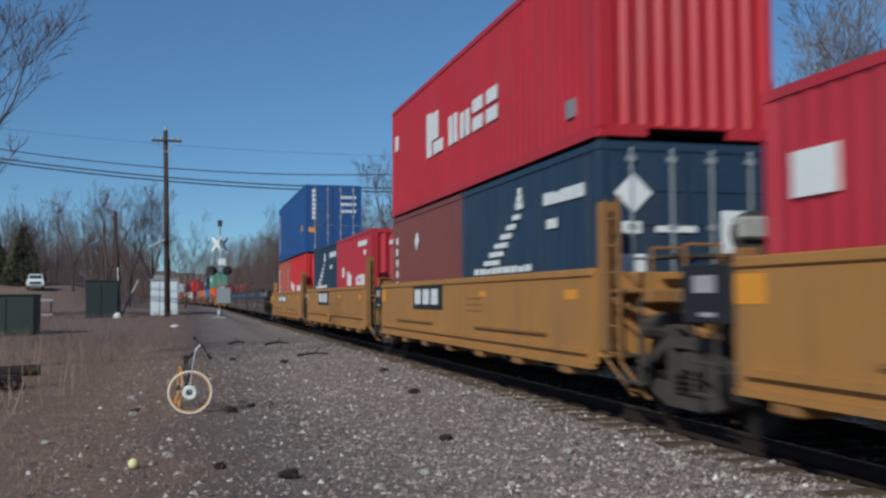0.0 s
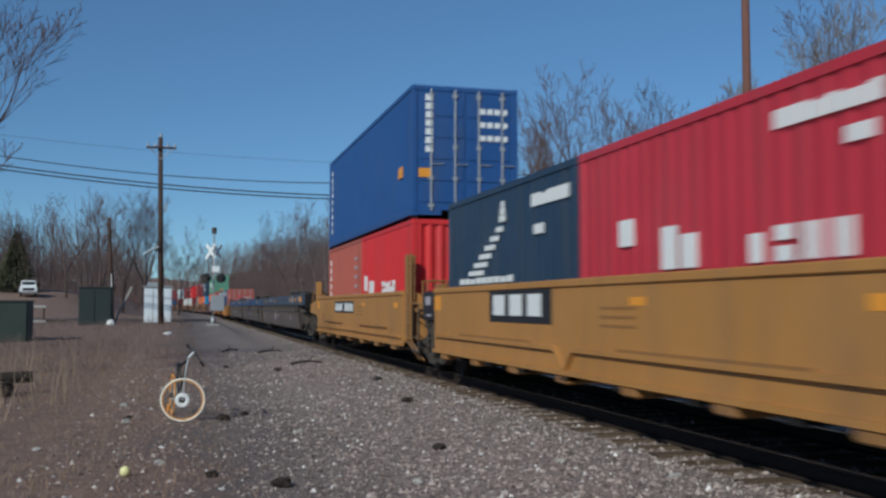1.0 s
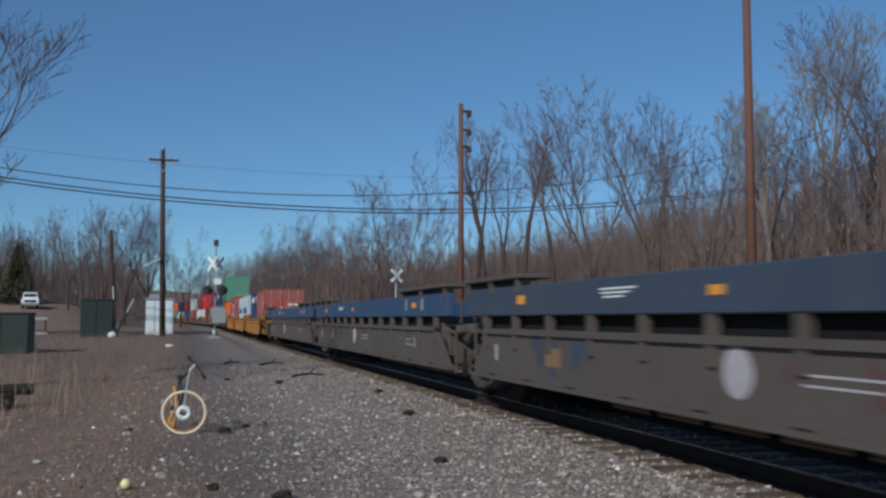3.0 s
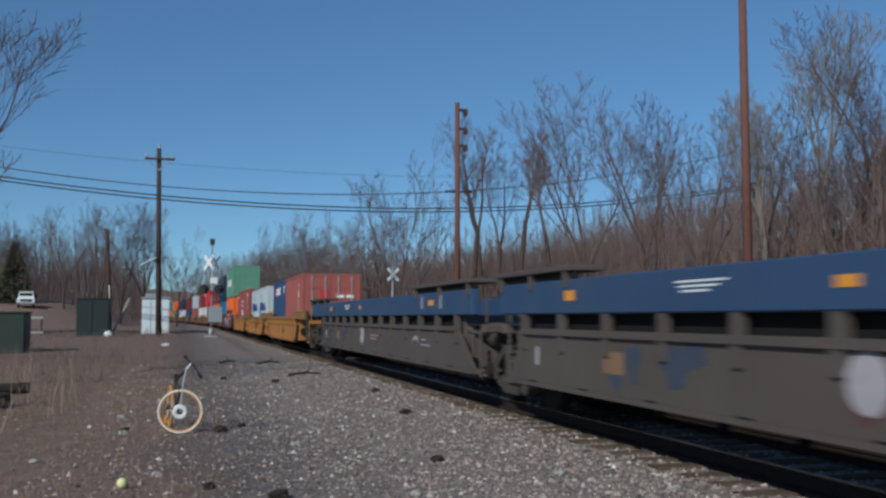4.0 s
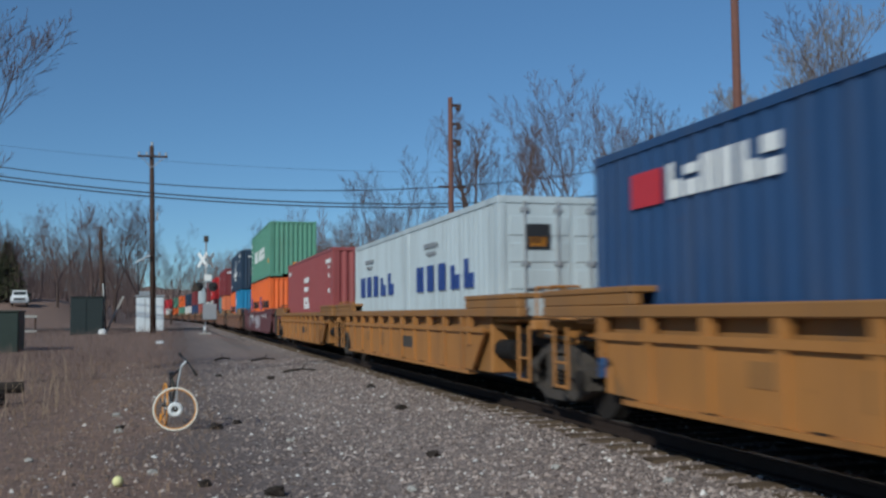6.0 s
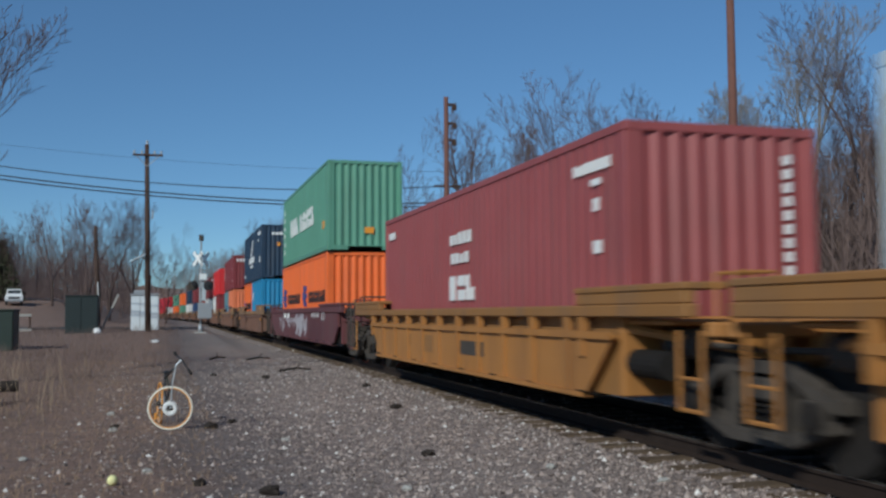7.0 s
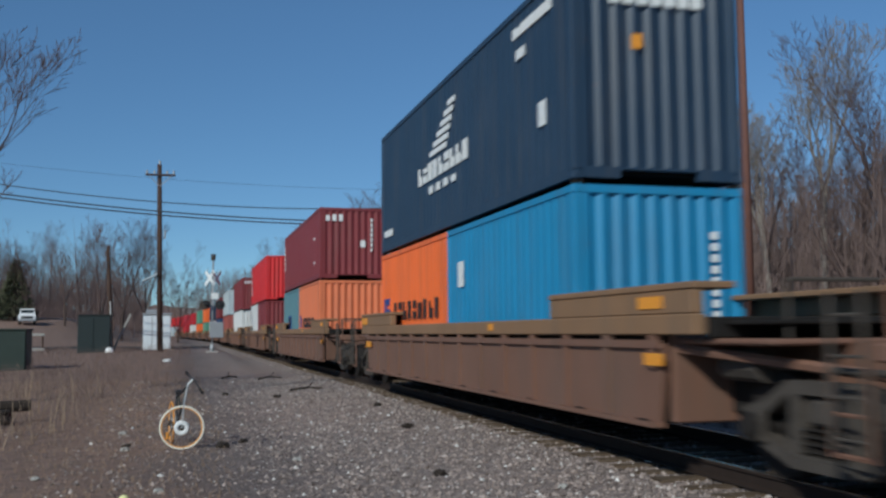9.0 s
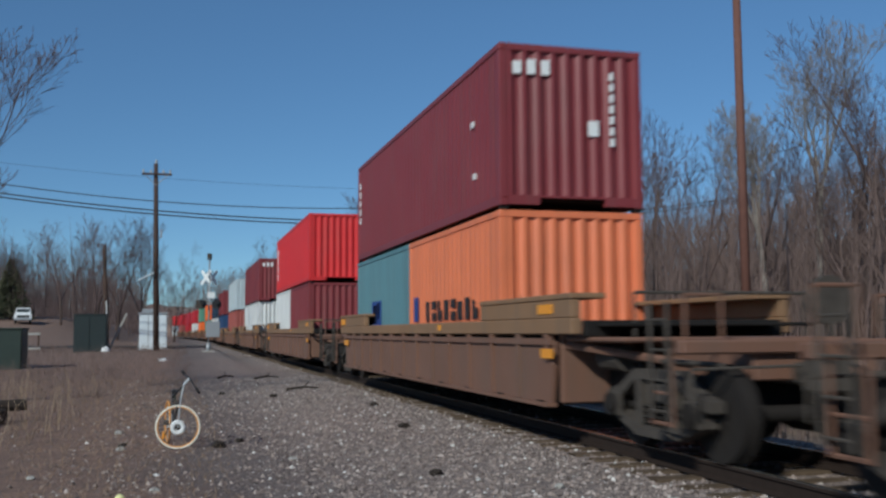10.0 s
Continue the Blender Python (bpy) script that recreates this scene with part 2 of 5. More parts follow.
def rods(*rows, n=8):
    bm = bmesh.new()
    for a, b, r in rows:
        rod(bm, a, b, r, n=n)
    return bm


def torus(bm, centre, axis, R, r, n=40, k=8):
    c, d = Vector(centre), Vector(axis).normalized()
    s = d.orthogonal().normalized()
    w = d.cross(s)
    rings = []
    for i in range(n):
        a = 2 * math.pi * i / n
        e = s * math.cos(a) + w * math.sin(a)
        rings.append([bm.verts.new(c + e * (R + r * math.cos(2 * math.pi * j / k)) + d * r * math.sin(2 * math.pi * j / k)) for j in range(k)])
    for i in range(n):
        for j in range(k):
            bm.faces.new((rings[i][j], rings[(i + 1) % n][j], rings[(i + 1) % n][(j + 1) % k], rings[i][(j + 1) % k]))
    return bm


def prism(bm, outline, x0, x1):
    """A plate between x0 and x1 with its outline in (y, z)."""
    a = [bm.verts.new((x0, y, z)) for y, z in outline]
    b = [bm.verts.new((x1, y, z)) for y, z in outline]
    n = len(a)
    bm.faces.new(a)
    bm.faces.new(b[::-1])
    for i in range(n):
        bm.faces.new((a[i], b[i], b[(i + 1) % n], a[(i + 1) % n]))
    bmesh.ops.recalc_face_normals(bm, faces=bm.faces[:])
    return bm


def smooth01(a, b, v):
    k = min(1.0, max(0.0, (v - a) / (b - a)))
    return k * k * (3 - 2 * k)


MOVING = []  # every thing of the train
WHEELS = []  # every wheelset


# ---- ground and track ----
def ground_z(x, y):
    z = -0.36 + 0.62 * smooth01(22, 62, y) * (1 - smooth01(2.4, 4.2, x))
    bed = smooth01(1.6, 4.5, x + TRACK_X - track_x(y)) * (1 - smooth01(7.6, 9.6, x + TRACK_X - track_x(y)))
    z += (-0.204 - z) * bed
    z += -0.35 * smooth01(8.6, 11, x) * (1 - smooth01(11, 14, x)) + 0.5 * smooth01(12, 30, x)
    z += 3.1 * smooth01(75, 125, y) * (1 - smooth01(-14, -4, x))
    off = abs(x - track_x(y)) if y > 130 else abs(x - TRACK_X)
    z += 7 * smooth01(170, 420, y) * smooth01(16, 60, off) + 11 * smooth01(340, 470, y) * smooth01(13, 34, off) + 9.5 * smooth01(31, 60, x) * (1 - 0.6 * smooth01(75, 150, y)) + 4 * smooth01(40, 130, -x)
    rough = (1 - bed) * (0.05 if y < 60 else 0.15)
    return z + rough * noise.noise((x * 0.6, y * 0.35, 0.0)) + (0.018 * noise.noise((x * 3, y * 3, 4.0)) if y < 40 else 0)


def steps(rows):
    out = []
    for a, b, d in rows:
        n = round((b - a) / d)
        out += [a + (b - a) * i / n for i in range(n)]
    return out + [rows[-1][1]]


def ground():
    xs = steps([(-900, -100, 100), (-100, -20, 4), (-20, -4, 0.8), (-4, 10, 0.16), (10, 30, 1.0), (30, 100, 5), (100, 900, 100)])
    ys = steps([(-300, -20, 40), (-20, 4, 2), (4, 30, 0.2), (30, 80, 1), (80, 160, 4), (160, 480, 16), (480, 1600, 160)])
    verts = [(x, y, ground_z(x, y)) for y in ys for x in xs]
    n = len(xs)
    faces = [(j * n + i, j * n + i + 1, (j + 1) * n + i + 1, (j + 1) * n + i) for j in range(len(ys) - 1) for i in range(n - 1)]
    ob = raw("ground", verts, faces, GROUND)
    for p in ob.data.polygons:
        p.use_smooth = True
    return tagged(ob, "brown dirt, dark cinders and grey crushed stone beside the track", "ground", kind="structure")


ground()


def scatter_stones(name, count, x0, x1, y0, y1, smin, smax, seed, keep, label):
    rng = np.random.default_rng(seed)
    base = np.array([(1, 0, 0), (-1, 0, 0), (0, 1, 0), (0, -1, 0), (0, 0, 1), (0, 0, -1)], float)
    tri = [(0, 2, 4), (2, 1, 4), (1, 3, 4), (3, 0, 4), (2, 0, 5), (1, 2, 5), (3, 1, 5), (0, 3, 5)]
    verts, faces = [], []
    while len(faces) < count * 8:
        x, y = rng.uniform(x0, x1), y0 + (y1 - y0) * rng.uniform() ** 1.7
        if rng.uniform() > keep(x, y):
            continue
        s = smin + (smax - smin) * rng.uniform() ** 3
        a = rng.uniform(0, 6.28)
        sh = base * rng.uniform(0.6, 1.3, (6, 1)) * np.array([1.0, rng.uniform(0.6, 1.0), rng.uniform(0.45, 0.8)]) + rng.uniform(-0.2, 0.2, (6, 3))
        ca, sa = math.cos(a), math.sin(a)
        z = ground_z(x, y)
        k = len(verts)
        for px, py, pz in sh:
            verts.append((x + s * (px * ca - py * sa), y + s * (px * sa + py * ca), z + s * (pz + 0.15)))
        faces += [(k + i, k + j, k + l) for i, j, l in tri]
    return tagged(raw(name, verts, faces, STONE), label, "gravel", kind="stuff")


scatter_stones("ballast_stones", 34000, -1.5, 5.0, 6.0, 34, 0.012, 0.042, 1, lambda x, y: 0.22 + 0.78 * smooth01(0.0, 2.6, x),
               "grey and white crushed ballast stones lying loose beside the track")
scatter_stones("track_ballast", 12000, 4.1, 8.2, 4.0, 70, 0.02, 0.05, 2, lambda x, y: 1.0, "grey crushed ballast stones between the wooden ties")
scatter_stones("dirt_pebbles", 2500, -7, 1.0, 6.0, 30, 0.010, 0.035, 3, lambda x, y: 0.8, "scattered pale pebbles on the brown dirt")


def track():
    root = tagged(empty("railway_track"), "single railway track of rusty rails on weathered wooden ties", "railway track", kind="structure")
    prof = [(-0.07, -0.172), (0.07, -0.172), (0.07, -0.155), (0.012, -0.135), (0.012, -0.045), (0.036, -0.035), (0.036, -0.004), (-0.036, -0.004),
            (-0.036, -0.035), (-0.012, -0.045), (-0.012, -0.135), (-0.07, -0.155)]
    for sx in (-0.755, 0.755):
        n = len(prof)
        ys = [-120] + list(range(130, 500, 15))
        verts = [(track_x(y) + sx + x, y, z) for y in ys for x, z in prof]
        raw("rail", verts, [(k * n + i, k * n + (i + 1) % n, (k + 1) * n + (i + 1) % n, (k + 1) * n + i) for k in range(len(ys) - 1) for i in range(n)], RAIL_STEEL, root)
        part("rail_head", boxes((TRACK_X + sx - 0.034, -120, -0.004, TRACK_X + sx + 0.034, 130, 0.0)), RAIL_TOP, root, "shiny worn running surface")
    rng = random.Random(5)
    meshes = []
    for k in range(5):
        bm = soft_boxes(0.012, (-1.30, -0.115, -0.36, 1.30, 0.115, -0.172))
        for v in bm.verts:
            v.co += Vector((rng.uniform(-0.02, 0.02), rng.uniform(-0.012, 0.012), rng.uniform(-0.008, 0.004)))
        ob = link_mesh("tie", bm, TIE_WOOD)
        meshes.append(ob.data)
        bpy.data.objects.remove(ob)
    for i in range(250):
        ob = new("tie", meshes[rng.randrange(5)])
        ob.parent = root
        ob.matrix_basis = pose(TRACK_X + rng.uniform(-0.05, 0.05), -5 + i * 0.52, rng.uniform(-0.012, 0), 0, 0, rng.uniform(-0.8, 0.8))


track()


# ---- containers ----
def corrugated(length, z0, z1, depth=0.024, pitch=0.278):
    """Points along a trapezoid profile: distance and depth."""
    pts, n = [], max(4, round(length / pitch))
    p = length / n
    for i in range(n):
        for f, d in ((0.0, 0), (0.25, 0), (0.5, 1), (0.75, 1)):
            pts.append((i * p + f * p + p * 0.125, d * depth))
    return [(0.0, 0.0)] + [q for q in pts if 0.02 < q[0] < length - 0.02] + [(length, 0.0)]


def wall_mesh(pts, place, z0, z1):
    verts, faces = [], []
    for s, d in pts:
        for z in (z0, z1):
            verts.append(place(s, d, z))
    for i in range(len(pts) - 1):
        faces.append((2 * i, 2 * i + 2, 2 * i + 3, 2 * i + 1))
    return verts, faces


def mark(parent, mat, rows, face="side", name="marking", label=""):
    """Flat painted shapes: rows of (across from the near end or the near side, z0, across, z1)."""
    bm = bmesh.new()
    for a0, z0, a1, z1 in rows:
        if face == "side":
            box(bm, -0.012, min(a0, a1), z0, 0.008, max(a0, a1), z1)
        else:
            box(bm, min(a0, a1), -0.012, z0, max(a0, a1), 0.008, z1)
    ob = part(name, bm, mat, parent, label)
    return tagged(ob, kind="stuff") if len(rows) > 1 else ob


def blocks(a, z0, width, height, n, seed=0, gap=0.22):
    """A word drawn as plain shapes, one to a place, from the far end to the near one: whole blocks where small, broken ones where large."""
    rng = random.Random(seed)
    w, out = width / n, []
    for i in range(n):
        p, q = a - i * w, a - i * w - w * (1 - gap)
        top = z0 + height * rng.choice((1, 1, 0.85, 1))
        if height < 0.26:
            out.append((p, z0, q, top))
            continue
        t, k, mid = (p - q) * 0.38, rng.randrange(4), z0 + height * 0.5
        if k == 0:
            out += [(p, z0, p - t, top), (q + t, z0, q, top)]
        elif k == 1:
            out += [(p, z0, p - t, top), (q + t * 1.2, z0, q, mid)]
        elif k == 2:
            out.append((p, z0, q + (p - q) * 0.2, top))
        else:
            out += [(p, z0, q, mid - height * 0.08), (p, mid + height * 0.08, q, top)]
    return out


def strokes(car, mat, x, y0, y1, z0, z1, n, seed, w=0.06):
    """Loose sprayed strokes, each one a bent ribbon."""
    rng = random.Random(seed)
    bm = bmesh.new()
    for _ in range(n):
        y, z = rng.uniform(y0, y1), rng.uniform(z0, z1)
        a, ww = rng.uniform(0.6, 2.6), w * rng.uniform(0.6, 1.5)
        last = None
        for _ in range(5):
            c, s = math.cos(a), math.sin(a)
            z = min(z1, max(z0, z))
            pair = [bm.verts.new((x, y - s * ww, z + c * ww)), bm.verts.new((x, y + s * ww, z - c * ww))]
            if last:
                bm.faces.new((last[0], last[1], pair[1], pair[0]))
            last = pair
            y, z = y + c * 0.13, z + s * 0.13
            a += rng.uniform(-0.9, 0.9)
    bmesh.ops.solidify(bm, geom=bm.faces[:], thickness=0.004)
    return tagged(part("spray_tag", bm, mat, car, "faded spray-paint strokes"), kind="stuff")


def column(a, z_top, size, n, pitch):
    return [(a, z_top - i * pitch - size, a - size * 0.8, z_top - i * pitch) for i in range(n)]


def container(u, z, colour, length=12.19, height=2.59, end="wall", label=""):
    W, L, H = 2.438, length, height
    m = CM[colour]
    root = tagged(empty("shipping_container"), label, "shipping container", "containers on the train")
    for side, sx in ((0, 1), (1, -1)):
        x0 = 0.01 if side == 0 else W - 0.01
        v, f = wall_mesh(corrugated(L - 0.24, 0, 0), lambda s, d, zz: (x0 + sx * d, 0.12 + s, zz), 0.15, H - 0.10)
        raw("side_wall", v, f if side else [q[::-1] for q in f], m, root)
    v, f = wall_mesh(corrugated(W - 0.24, 0, 0, 0.045, 0.25), lambda s, d, zz: (0.12 + s, L - 0.01 - d, zz), 0.15, H - 0.10)
    raw("end_wall", v, f, m, root)
    if end == "wall":
        v, f = wall_mesh(corrugated(W - 0.24, 0, 0, 0.045, 0.25), lambda s, d, zz: (0.12 + s, 0.012 + d, zz), 0.15, H - 0.10)
        raw("end_wall", v, f, m, root)
    else:
        for k in (0, 1):
            x0 = 0.12 + k * (W / 2 - 0.12)
            bm = boxes((x0 + 0.006, 0.02, 0.15, x0 + W / 2 - 0.126, 0.05, H - 0.1))
            door = part("door", bm, m, root)
            for i in range(5):
                zz = 0.3 + i * (H - 0.5) / 5
                part("door_rib", soft_boxes(0.006, (x0 + 0.06, 0.004, zz, x0 + W / 2 - 0.18, 0.024, zz + (H - 0.5) / 5 - 0.12)), m, door)
            for q in (0.28, 0.78):
                xr = x0 + (W / 2 - 0.12) * q
                bm = rods(((xr, -0.012, 0.12), (xr, -0.012, H - 0.08), 0.02), ((xr, -0.02, 1.15), (xr + 0.28, -0.02, 1.15), 0.014))
                for zz in (0.2, 0.8, 1.5, H - 0.25):
                    box(bm, xr - 0.06, -0.02, zz, xr + 0.06, 0.015, zz + 0.07)
                part("lock_rod", bm, GALV, door, "galvanised lock rod with handle")
    bm = boxes((0.06, 0.06, H - 0.09, W - 0.06, L - 0.06, H - 0.02))
    for i in range(round(L / 0.6)):
        y = 0.3 + i * 0.6
        if y + 0.3 < L:
            box(bm, 0.12, y, H - 0.02, W - 0.12, y + 0.26, H - 0.002)
    part("roof", bm, m, root)
    for x in (0, W - 0.12):
        for y in (0, L - 0.12):
            part("corner_post", soft_boxes(0.01, (x, y, 0.118, x + 0.12, y + 0.12, H - 0.118)), m, root)
            for zz in (0, H - 0.118):
                part("corner_casting", soft_boxes(0.012, (x - 0.003, y - 0.003, zz, x + 0.123, y + 0.175 - 0.05, zz + 0.118)), m, root)
    for x in (0.0, W - 0.07):
        part("top_rail", boxes((x, 0.125, H - 0.10, x + 0.07, L - 0.125, H - 0.01)), m, root)
        part("bottom_rail", boxes((x, 0.125, 0.02, x + 0.06, L - 0.125, 0.16)), m, root)
    for y in (0.0, L - 0.08):
        part("end_header", boxes((0.125, y, H - 0.11, W - 0.125, y + 0.08, H - 0.005)), m, root)
        if L > 7:
            part("end_sill", boxes((0.125, y, 0.02, 0.66, y + 0.08, 0.17), (W - 0.66, y, 0.02, W - 0.125, y + 0.08, 0.17), (0.66, y, 0.135, W - 0.66, y + 0.08, 0.17)), m, root)
        else:
            part("end_sill", boxes((0.125, y, 0.02, W - 0.125, y + 0.08, 0.16)), m, root)
    bm = boxes((0.08, 0.14, 0.10, W - 0.08, L - 0.14, 0.15))
    part("underframe", bm, GRIME_SHADE, root)
    if z > 3:
        for x in (0.02, W - 0.14):
            for y in (0.03, L - 0.15):
                part("twist_lock", boxes((x, y, -0.053, x + 0.12, y + 0.12, 0.0)), GRIME_SHADE, root, "black twist lock")
    MOVING.append((root, TRACK_X - W / 2, u, z))
    return root


def diamond(parent, a, z, size, face="side"):
    """A warning placard standing on its corner."""
    bm = bmesh.new()
    pts = [(a - size, z), (a, z - size), (a + size, z), (a, z + size)]
    lo = [bm.verts.new((-0.010, p, q) if face == "side" else (p, -0.014, q)) for p, q in pts]
    hi = [bm.verts.new((0.006, p, q) if face == "side" else (p, 0.006, q)) for p, q in pts]
    bm.faces.new(lo)
    bm.faces.new(hi[::-1])
    for i in range(4):
        bm.faces.new((lo[i], hi[i], hi[(i + 1) % 4], lo[(i + 1) % 4]))
    bmesh.ops.recalc_face_normals(bm, faces=bm.faces[:])
    part("placard", bm, WHITE, parent, "white diamond placard")


def id_marks(c, L, H, seed=0, mat=None):
    """Rows of number bars near the top of the near end of the side wall."""
    mark(c, mat or WHITE, blocks(1.9, H - 0.42, 1.35, 0.16, 8, seed) + blocks(1.0, H - 0.68, 0.35, 0.13, 2, seed), "side", "number_panel")


# ---- railcars ----
def wheelset():
    bm = rods(((-0.95, 0, 0), (0.95, 0, 0), 0.085), n=10)
    for s in (-1, 1):
        rod(bm, (s * 0.70, 0, 0), (s * 0.83, 0, 0), 0.48, 0.475, 24)
        rod(bm, (s * 0.675, 0, 0), (s * 0.70, 0, 0), 0.505, 0.505, 24)
        rod(bm, (s * 0.83, 0, 0), (s * 0.86, 0, 0), 0.16, 0.13, 12)
        for k in range(3):
            a = k * 2.094
            rod(bm, (s * 0.86, 0.08 * math.cos(a), 0.08 * math.sin(a)), (s * 0.875, 0.08 * math.cos(a), 0.08 * math.sin(a)), 0.022, 0.022, 6)
    return bm


WHEELSET_BM = {}


def truck(car, y):
    bolster = part("truck", soft_boxes(0.03, (-1.05, -0.22, 0.54, 1.05, 0.22, 0.76), (-0.35, -0.3, 0.72, 0.35, 0.3, 0.80)), STEEL_DARK, car, "grimy cast-steel truck")
    bolster.matrix_basis = pose(0, y, 0)
    for s in (-1, 1):
        bm = bmesh.new()
        x0, x1 = sorted((s * 0.90, s * 1.08))
        prism(bm, [(-1.12, 0.52), (-0.75, 0.60), (-0.42, 0.79), (0.42, 0.79), (0.75, 0.60), (1.12, 0.52), (1.12, 0.63), (0.8, 0.71), (0.45, 0.90), (-0.45, 0.90), (-0.8, 0.71), (-1.12, 0.63)], x0, x1)
        prism(bm, [(-1.0, 0.36), (-0.45, 0.18), (0.45, 0.18), (1.0, 0.36), (1.0, 0.46), (0.42, 0.29), (-0.42, 0.29), (-1.0, 0.46)], x0, x1)
        for e in (-1, 1):
            box(bm, x0, e * 0.36 - 0.06, 0.24, x1, e * 0.36 + 0.06, 0.84)
        for e in (-1, 1):
            box(bm, min(s * 1.08, s * 1.14), e * 0.88 - 0.14, 0.36, max(s * 1.08, s * 1.14), e * 0.88 + 0.14, 0.62)
        box(bm, min(s * 1.08, s * 1.12), -0.40, 0.18, max(s * 1.08, s * 1.12), 0.40, 0.27)
        part("side_frame", bm, STEEL_DARK, bolster)
        for e in (-0.89, 0.89):
            part("bearing_cap", rods(((s * 1.08, e, 0.48), (s * 1.19, e, 0.48), 0.13), ((s * 1.19, e, 0.48), (s * 1.21, e, 0.48), 0.08), n=12), WHEEL_STEEL, bolster)
        for k in (-0.22, 0, 0.22):
            bm = bmesh.new()
            for i in range(4):
                torus(bm, (s * 0.99, k, 0.32 + 0.06 * i), (0, 0, 1), 0.075, 0.02, 7, 3)
            part("coil_spring", bm, WHEEL_STEEL, bolster)
    for e in (-0.89, 0.89):
        if "mesh" not in WHEELSET_BM:
            w = part("wheelset", wheelset(), WHEEL_STEEL, bolster)
            WHEELSET_BM["mesh"] = w.data
        else:
            w = new("wheelset", WHEELSET_BM["mesh"])
            w.parent = bolster
        w.matrix_basis = pose(0, e, 0.48)
        WHEELS.append((w, e))


def ladder(car, x, y, z0, z1, m, w=0.36):
    bm = rods(((x, y, z0), (x, y, z1), 0.022), ((x, y + w, z0), (x, y + w, z1), 0.022), n=6)
    z = z0 + 0.08
    while z < z1 - 0.1:
        rod(bm, (x, y, z), (x, y + w, z), 0.014, n=6)
        z += 0.3
    part("ladder", bm, m, car)


def coupler(car, y, d):
    bm = soft_boxes(0.03, (-0.12, min(y, y - d * 0.9), 0.78, 0.12, max(y, y - d * 0.9), 1.0), (-0.2, y - 0.16, 0.72, 0.16, y + 0.16, 1.06))
    part("coupler", bm, STEEL_DARK, car)
    bm = bmesh.new()
    pts = [(0.32, y - d * 0.6, 0.85), (0.36, y - d * 0.3, 0.55), (0.36, y, 0.42), (0.34, y + d * 0.1, 0.5)]
    for a, b in zip(pts, pts[1:]):
        rod(bm, a, b, 0.028, n=6)
    part("air_hose", bm, RUBBER, car)


def side_plate(car, y0, y1, zb, zt, m, taper0=0.0, taper1=0.0, lip=True, zmid=None):
    """Both side walls of the well; a taper cuts the lower corners."""
    zm = zb + (zt - zb) * 0.6 if zmid is None else zmid
    for s in (-1, 1):
        bm = bmesh.new()
        x0, x1 = sorted((s * 1.40, s * 1.46))
        prism(bm, [(y0 + taper0, zb), (y1 - taper1, zb), (y1, zm), (y1, zt), (y0, zt), (y0, zm)], x0, x1)
        part("side_panel", bm, m, car)
        if lip:
            a, b = sorted((s * 1.38, s * 1.53))
            part("sill", boxes((a, y0 + taper0, zb - 0.05, b, y1 - taper1, zb)), m, car)


def well_floor(car, y0, y1, zb, ledge=0.9):
    bm = boxes((-1.38, y0, zb - 0.04, -ledge, y1, zb), (ledge, y0, zb - 0.04, 1.38, y1, zb))
    n = max(3, round((y1 - y0) / 1.6))
    for i in range(n + 1):
        y = y0 + (y1 - y0 - 0.2) * i / n
        box(bm, -1.5, y, zb - 0.10, 1.5, y + 0.2, zb - 0.045)
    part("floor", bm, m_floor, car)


# well floors and inner walls: near-black colour stands in for the shade inside
m_floor = GRIME_SHADE


def end_frame(car, y0, y1, z, m, w=0.55):
    """The end sill over a truck: a spine, a shear plate, braces, grab irons and pipes."""
    a, b = min(y0, y1), max(y0, y1)
    d = 1 if y1 > y0 else -1
    part("end_sill", soft_boxes(0.02, (-w, a, 0.82, w, b, z), (-1.30, a, z - 0.06, 1.30, a + (b - a) * (0.55 if d > 0 else 1), z) if d > 0 else (-1.30, a + (b - a) * 0.45, z - 0.06, 1.30, b, z)), m, car)
    # deep near-black sill, which also fills the gap as painted shade
    part("draft_sill", soft_boxes(0.03, (-0.72, min(y0, y1 - 0.4 * d), 0.50, 0.72, max(y0, y1 - 0.4 * d), 0.84)), GRIME_SHADE, car)
    part("end_beam", soft_boxes(0.02, (-1.38, y1 - 0.09, z - 0.16, 1.38, y1 + 0.09, z - 0.02)), m, car)
    for s in (-1, 1):
        part("end_brace", rods(((s * 1.3, y0, z - 0.1), (s * 0.6, y1, 0.9), 0.05), n=6), m, car)
        part("side_step", rods(((s * 1.34, y1 - 0.2 * d, z - 0.1), (s * 1.34, y1 - 0.2 * d, 0.38), 0.022), ((s * 1.34, y1 - 0.62 * d, z - 0.1), (s * 1.34, y1 - 0.62 * d, 0.38), 0.022),
                               ((s * 1.34, y1 - 0.2 * d, 0.40), (s * 1.34, y1 - 0.62 * d, 0.40), 0.022), ((s * 1.34, y1 - 0.2 * d, 0.7), (s * 1.34, y1 - 0.62 * d, 0.7), 0.018), n=6), STEEL_DARK if m is YELLOW_WORN else m, car)
        part("grab_iron", rods(((s * 0.9, y1, z), (s * 0.9, y1, z + 0.42), 0.018), ((s * 1.3, y1, z), (s * 1.3, y1, z + 0.42), 0.018), ((s * 0.9, y1, z + 0.42), (s * 1.3, y1, z + 0.42), 0.018), n=6), m, car)
    part("brake_cylinder", rods(((-0.9, y0 + 0.35 * d, 1.0), (-0.9, y0 + 0.95 * d, 1.0), 0.16), ((-0.9, y0 + 0.95 * d, 1.0), (-0.9, y1, 0.98), 0.03), n=12), STEEL_DARK, car)
    part("brake_pipe", rods(((0.7, y0, 0.95), (0.75, y1, 0.9), 0.03), n=6), STEEL_DARK, car)


